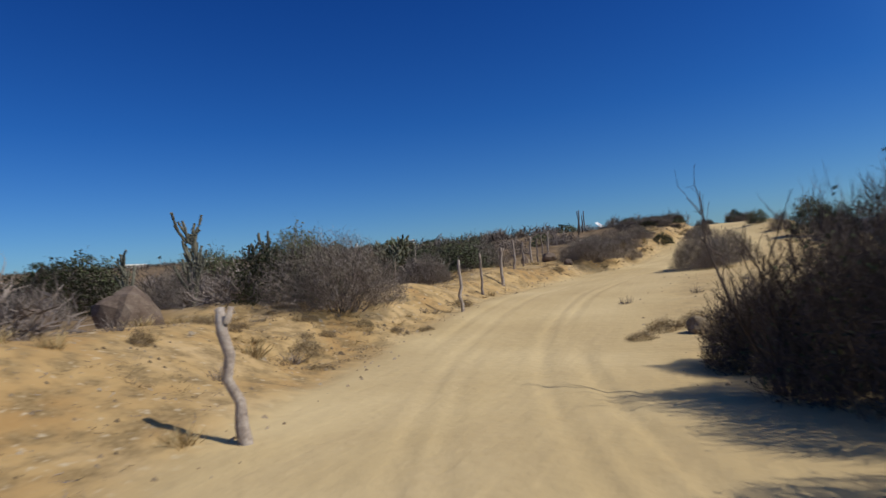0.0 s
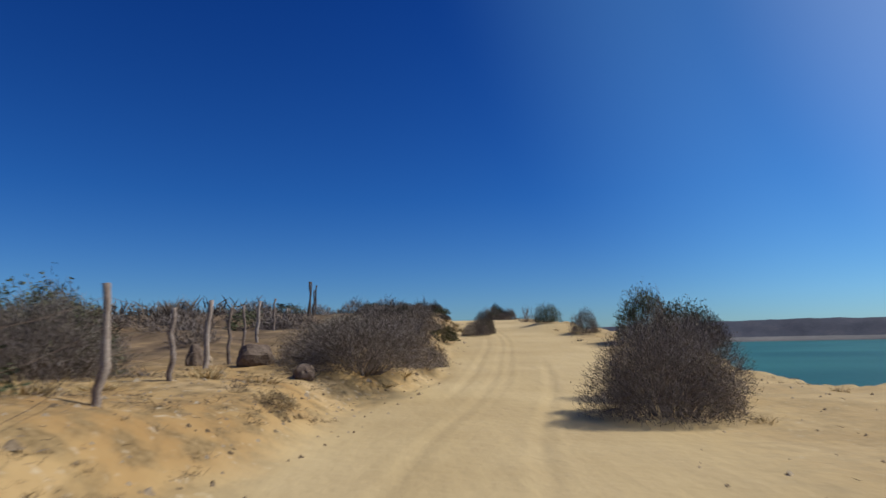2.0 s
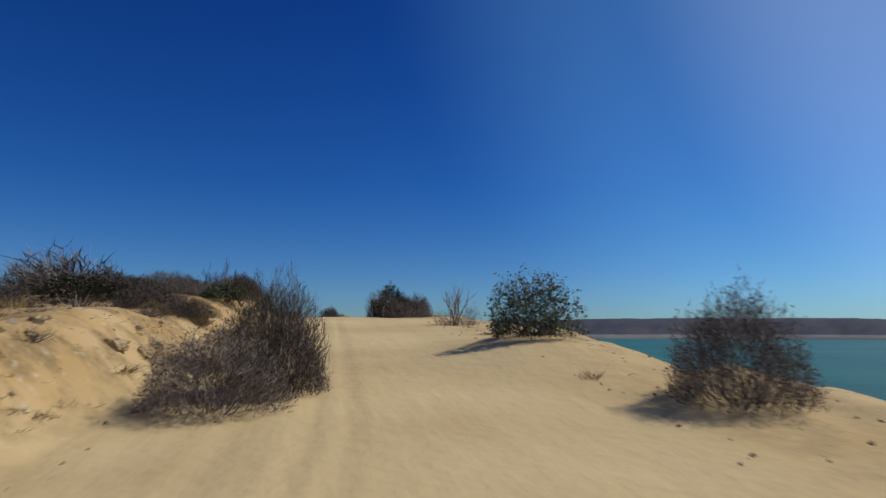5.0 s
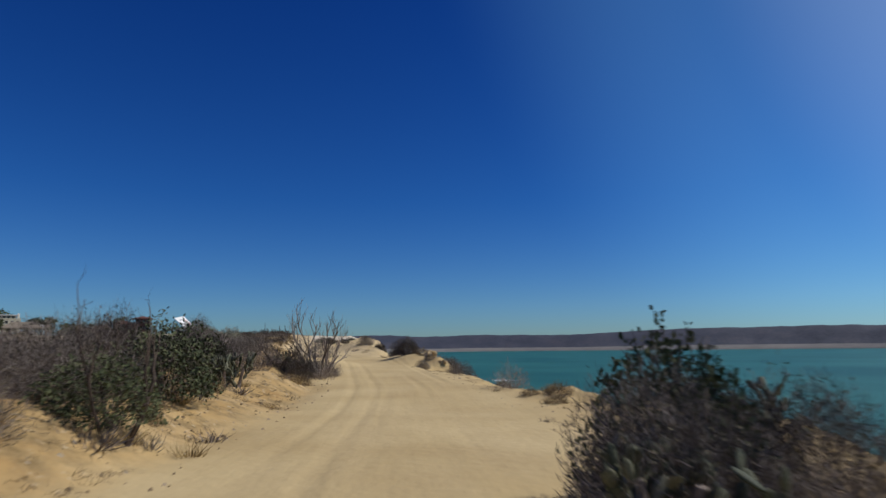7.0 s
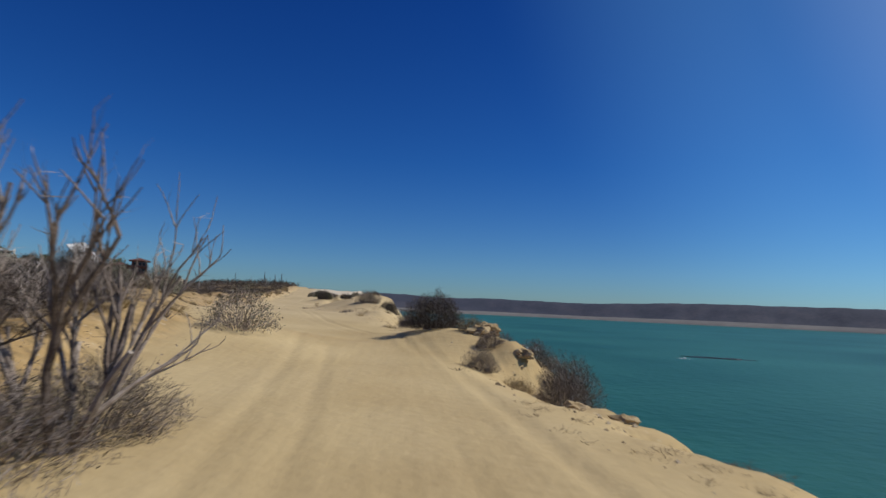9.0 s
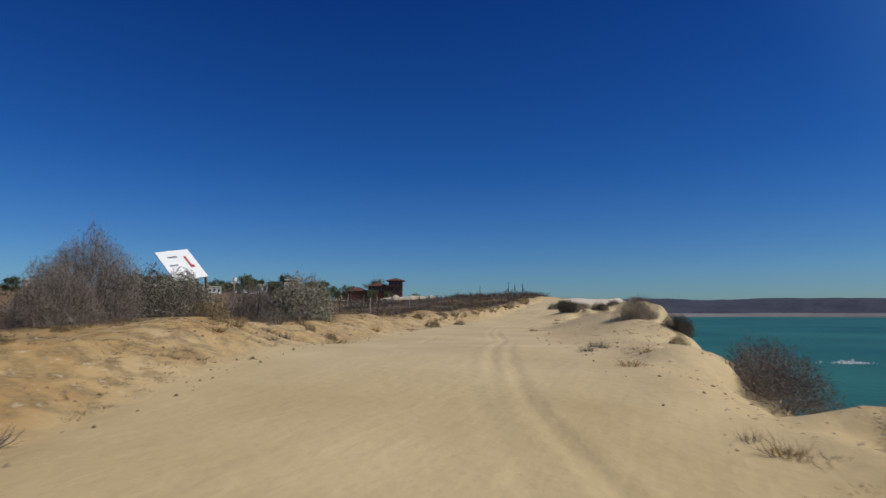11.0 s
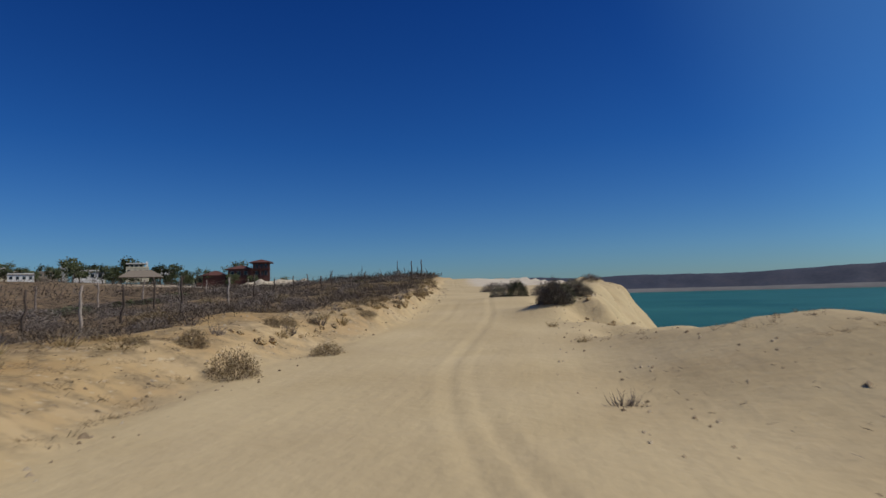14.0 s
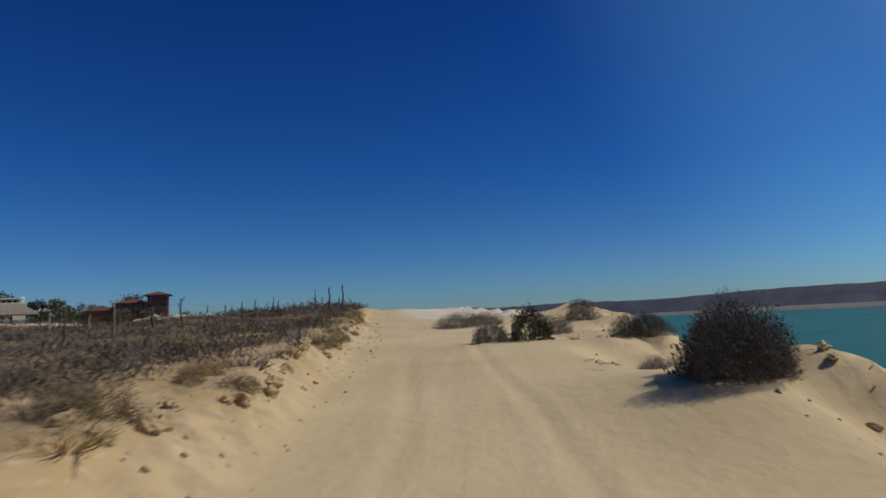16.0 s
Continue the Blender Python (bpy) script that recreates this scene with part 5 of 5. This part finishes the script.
def garden_wall(x, y, turn, length, h, mat, label):
    thing = tagged(new("garden_wall"), label, "wall")
    z = min(height(x + k * length / 2 * math.cos(radians(turn)), y + k * length / 2 * math.sin(radians(turn))) for k in (-1, 0, 1))
    part("wall", box(bmesh.new(), -length / 2, -0.12, -2.5, length / 2, 0.12, h), mat, thing)
    part("coping", box(bmesh.new(), -length / 2 - 0.05, -0.18, h, length / 2 + 0.05, 0.18, h + 0.1, 0.02), mat, thing)
    for k in range(int(length / 4) + 1):
        px = -length / 2 + 4 * k
        part("pier", box(bmesh.new(), px - 0.2, -0.22, -2.5, px + 0.2, -0.13, h + 0.05), mat, thing)
    thing.matrix_basis = pose(x, y, z + 0.4, 0, 0, turn)


def sand_berm(x, y, turn, length, h):
    """A long low bank of pale bulldozed sand."""
    V, F = [], []
    n, rows = 60, 9
    for i in range(n + 1):
        f = i / n
        for k in range(rows):
            a = k / (rows - 1)
            lift = h * math.sin(math.pi * a) ** 0.8 * min(1, 6 * f, 6 * (1 - f)) * (0.75 + 0.5 * float(vnoise(f * 30, k * 0.6, 2.0, 41)))
            V.append(((f - 0.5) * length, (a - 0.5) * 6 + float(vnoise(f * 20, 0, 2.0, 42)), lift - 0.5 * (k in (0, rows - 1))))
    for i in range(n):
        for k in range(rows - 1):
            F.append((i * rows + k, (i + 1) * rows + k, (i + 1) * rows + k + 1, i * rows + k + 1))
    ob = tagged(new("sand_berm", mesh_from("sand_berm", V, F, STONE_DUST, True)), "long low bank of pale heaped sand before a house", "sand bank")
    ob.matrix_basis = pose(x, y, height(x, y) - 0.2, 0, 0, turn)


STONE_DUST = material("pale_heaped_sand", [(0.42, 0.35, 0.25), (0.55, 0.47, 0.35)], scale=1.5, rough=0.95, bump=0.6, bump_scale=6)
red_house(-48.3, 299.7, 18.6, 10, 0.75)
cream_house(-106, 341, 22.8, 23, s=0.64)
palapa(-91, 314, 20.3, 23, 0.78)
palapa(-147, 298.6, 22.3, 35, 0.9)
cream_house(-148, 316, 22.3, 48, WHITE_WALL, 0.45, "white two-storey house with a flat roof")
cream_house(-141, 322, 22.2, 20, CREAM, 0.5, "cream single-storey house with a grey roof", 1)
cream_house(-111.7, 281, 19.1, 31, WHITE_WALL, 0.5, "low whitewashed house with a grey roof", 1)
cream_house(-130, 319, 21.6, 45, THATCH, 0.5, "grey single-storey house with a grey roof", 1)
cream_house(-93, 338, 22.3, 21, WHITE_WALL, 0.4, "small white house among trees", 1)
cream_house(-168, 322, 22.6, 55, WHITE_WALL, 0.6, "white two-storey house among trees")
cream_house(-66, 312, 17.6, 17, RED_WALL, 0.6, "red-brown single-storey house with a grey roof", 1)
white_tower(-148, 356.6, 24.8, 28)
garden_wall(-117, 264, 35, 16, 0.6, WHITE_WALL, "long low whitewashed garden wall")
garden_wall(-127, 288, 31, 8, 0.8, CREAM, "cream garden wall before the houses")
sand_berm(-36, 284, 12, 24, 2.3)
for az, d, s_, two in ((15.5, 300, 0.9, 2), (20, 262, 0.8, 1), (30.5, 270, 0.9, 1), (42, 250, 0.9, 1)):
    hx, hy = -1 - d * math.sin(radians(az)), 128 + d * math.cos(radians(az))
    cream_house(hx, hy, height(hx, hy) + 0.6 * s_, az, WHITE_WALL if d % 2 else CREAM, s_, "whitewashed house with a flat roof before dark trees" if d % 2 else "cream plaster house before dark trees", two)
for x, y, z, t in ((-150, 240, 19, 50), (-175, 215, 18.5, 60), (-190, 180, 17, 70), (-120, 330, 21, 25)):
    cream_house(x, y, z, t, WHITE_WALL, 0.8, "small white house far off among scrub", 1)


def make_tree(h, seed):
    """A broad garden tree: trunk, limbs and a loose crown of leaf clumps."""
    rng = random.Random(seed)
    thing = tagged(new("tree"), "dark green broad-crowned tree beside the houses", "tree", "garden trees")
    V, F = [], []
    branch(V, F, Vector((0, 0, -1)), Vector((0, 0, 1)), h * 0.5, 0.22, 2, rng, 0.8, 0.3)
    part_mesh("trunk", mesh_from("trunk", V, F, BARK_DARK), thing)
    V, F = [], []
    lumps = [Vector((rng.uniform(-1, 1) * h * 0.38, rng.uniform(-1, 1) * h * 0.38, h * rng.uniform(0.35, 0.92))) for _ in range(14)]
    for _ in range(900):
        c = lumps[rng.randrange(14)]
        p = c + Vector((rng.gauss(0, 1), rng.gauss(0, 1), rng.gauss(0, 0.8))) * h * 0.09
        leaf(V, F, p, 0.09 * h, rng)
    part_mesh("crown", mesh_from("crown", V, F, LEAF), thing)
    return thing


def make_palm(h, seed):
    rng = random.Random(seed)
    thing = tagged(new("palm"), "fan palm with a bare trunk among the houses", "palm tree", "palms")
    V, F = [], []
    tube(V, F, [(0, 0, -1), (0.1, 0, h * 0.5), (0.15, 0.1, h)], [0.22, 0.17, 0.14], 7)
    part_mesh("trunk", mesh_from("trunk", V, F, BARK), thing)
    V, F = [], []
    for k in range(26):
        a, e = rng.uniform(0, 6.3), rng.uniform(-0.5, 1.1)
        d = Vector((math.cos(a) * math.cos(e), math.sin(a) * math.cos(e), math.sin(e)))
        p = Vector((0.15, 0.1, h))
        q = p + d * 1.0
        side = d.cross(Vector((0, 0, 1))).normalized() * 0.45
        b = len(V)
        V.extend((p, q + side, q + d * 0.6 - Vector((0, 0, 0.3)), q - side))
        F.append((b, b + 1, b + 2, b + 3))
    part_mesh("fronds", mesh_from("fronds", V, F, LEAF), thing)
    return thing


trees = [make_tree(6.5, 1), make_tree(5.0, 2), make_palm(7.5, 3)]
tr = random.Random(4)
# x, y and the height of the crown's top
garden = [(-98, 322, 22.8), (-105, 327, 23.2), (-52, 293, 20.0), (-45.5, 293, 19.3), (-60, 294, 20.4), (-110.5, 343.9, 29.8), (-103.4, 293, 26.5), (-104.4, 299, 25.3), (-96, 298.5, 24.1), (-96, 304, 23.8), (-91.6, 328.7, 25.6), (-87.2, 331.3, 26), (-134.7, 279, 26.4), (-133, 284.5, 26),
          (-141.5, 279, 26.1), (-54.5, 306.8, 24.6), (-64.2, 302, 22.3), (-120, 332, 26.7), (-38, 300, 18.9), (-58, 296, 19.6), (-76, 318, 22.8), (-125, 300, 24.5), (-116, 306, 24.2), (-152, 300, 25.5), (-130.5, 270.7, 27.5), (-121, 286, 22.6), (-128, 291, 23.4), (-136, 297, 24.2), (-145, 303, 24.6), (-110, 285, 22.2), (-117, 291, 23.0), (-158, 306, 25.2), (-82, 318, 21.6), (-70, 305, 20.4), (-140, 310, 25.4), (-124, 313, 24.0)]
spots = []
for k in range(50):
    a, d = radians(tr.uniform(17.5, 44)), tr.uniform(285, 390)
    if 21.5 < math.degrees(a) < 26.5:
        d += 140
    spots.append((-1 - d * math.sin(a), 128 + d * math.cos(a)))
for k in range(8):
    a, d = radians(tr.uniform(30, 60)), tr.uniform(150, 260)
    spots.append((-d * math.sin(a), 20 + d * math.cos(a)))
for k, (x, y, *top) in enumerate(garden + spots):
    which = 2 if k == 24 or (k > 35 and k % 7 == 6) else (0, 1, 0, 0, 1, 0, 1)[k % 7]
    src = trees[which]
    s = (top[0] - height(x, y)) / ((7.2, 5.6, 9.0)[which]) if top else (tr.uniform(0.9, 1.4) if y > 250 else 0.6) * (0.7 if which == 2 else 1)
    m = Matrix.LocRotScale((x, y, height(x, y) - 0.2), Euler((0, 0, tr.uniform(0, 6.3))), (s, s, s))
    if src.get("placed"):
        copy_thing(src, m @ Matrix.Diagonal((1 / src.scale.x,) * 3 + (1,)))
    else:
        src.matrix_basis = m
        src["placed"] = 1

# ---- the sea's small things ----
def make_reef():
    bm = bmesh.new()
    bmesh.ops.create_icosphere(bm, subdivisions=3, radius=1)
    for v in bm.verts:
        n = noise.noise(v.co * 2.2) * 0.5
        v.co = Vector((v.co.x * 10 * (1 + n), v.co.y * 2.6 * (1 + n), v.co.z * 0.35 * (1 + n) - 0.05))
    me = bpy.data.meshes.new("reef")
    bm.to_mesh(me)
    bm.free()
    me.materials.append(REEF)
    ob = tagged(new("reef", me), "low dark rock reef awash in the bay", "rock")
    ob.matrix_basis = pose(100, 270, 0, 0, 0, -20)


make_reef()


def make_splash(x, y, size):
    """White water where a wave breaks on a rock."""
    rng = random.Random(int(x))
    V, F = [], []
    for _ in range(420):
        a, r = rng.uniform(0, 6.3), abs(rng.gauss(0, 1))
        p = Vector((math.cos(a) * r * 1.7, math.sin(a) * r * 1.2, rng.random() ** 2 * 0.9 * math.exp(-r) * rng.uniform(0.2, 1) + 0.02)) * size
        leaf(V, F, p, rng.uniform(0.12, 0.3) * size, rng)
    ob = tagged(new("breaking_wave", mesh_from("breaking_wave", V, F, FOAM)), "small white breaking wave on a rock in the sea", "wave")
    ob.matrix_basis = pose(x, y, 0)


make_splash(86.0, 262.0, 0.7)
make_splash(40.4, 271.0, 1.6)


# ---- the swing: all that lies past the dip is turned left to fit the camera's view ----
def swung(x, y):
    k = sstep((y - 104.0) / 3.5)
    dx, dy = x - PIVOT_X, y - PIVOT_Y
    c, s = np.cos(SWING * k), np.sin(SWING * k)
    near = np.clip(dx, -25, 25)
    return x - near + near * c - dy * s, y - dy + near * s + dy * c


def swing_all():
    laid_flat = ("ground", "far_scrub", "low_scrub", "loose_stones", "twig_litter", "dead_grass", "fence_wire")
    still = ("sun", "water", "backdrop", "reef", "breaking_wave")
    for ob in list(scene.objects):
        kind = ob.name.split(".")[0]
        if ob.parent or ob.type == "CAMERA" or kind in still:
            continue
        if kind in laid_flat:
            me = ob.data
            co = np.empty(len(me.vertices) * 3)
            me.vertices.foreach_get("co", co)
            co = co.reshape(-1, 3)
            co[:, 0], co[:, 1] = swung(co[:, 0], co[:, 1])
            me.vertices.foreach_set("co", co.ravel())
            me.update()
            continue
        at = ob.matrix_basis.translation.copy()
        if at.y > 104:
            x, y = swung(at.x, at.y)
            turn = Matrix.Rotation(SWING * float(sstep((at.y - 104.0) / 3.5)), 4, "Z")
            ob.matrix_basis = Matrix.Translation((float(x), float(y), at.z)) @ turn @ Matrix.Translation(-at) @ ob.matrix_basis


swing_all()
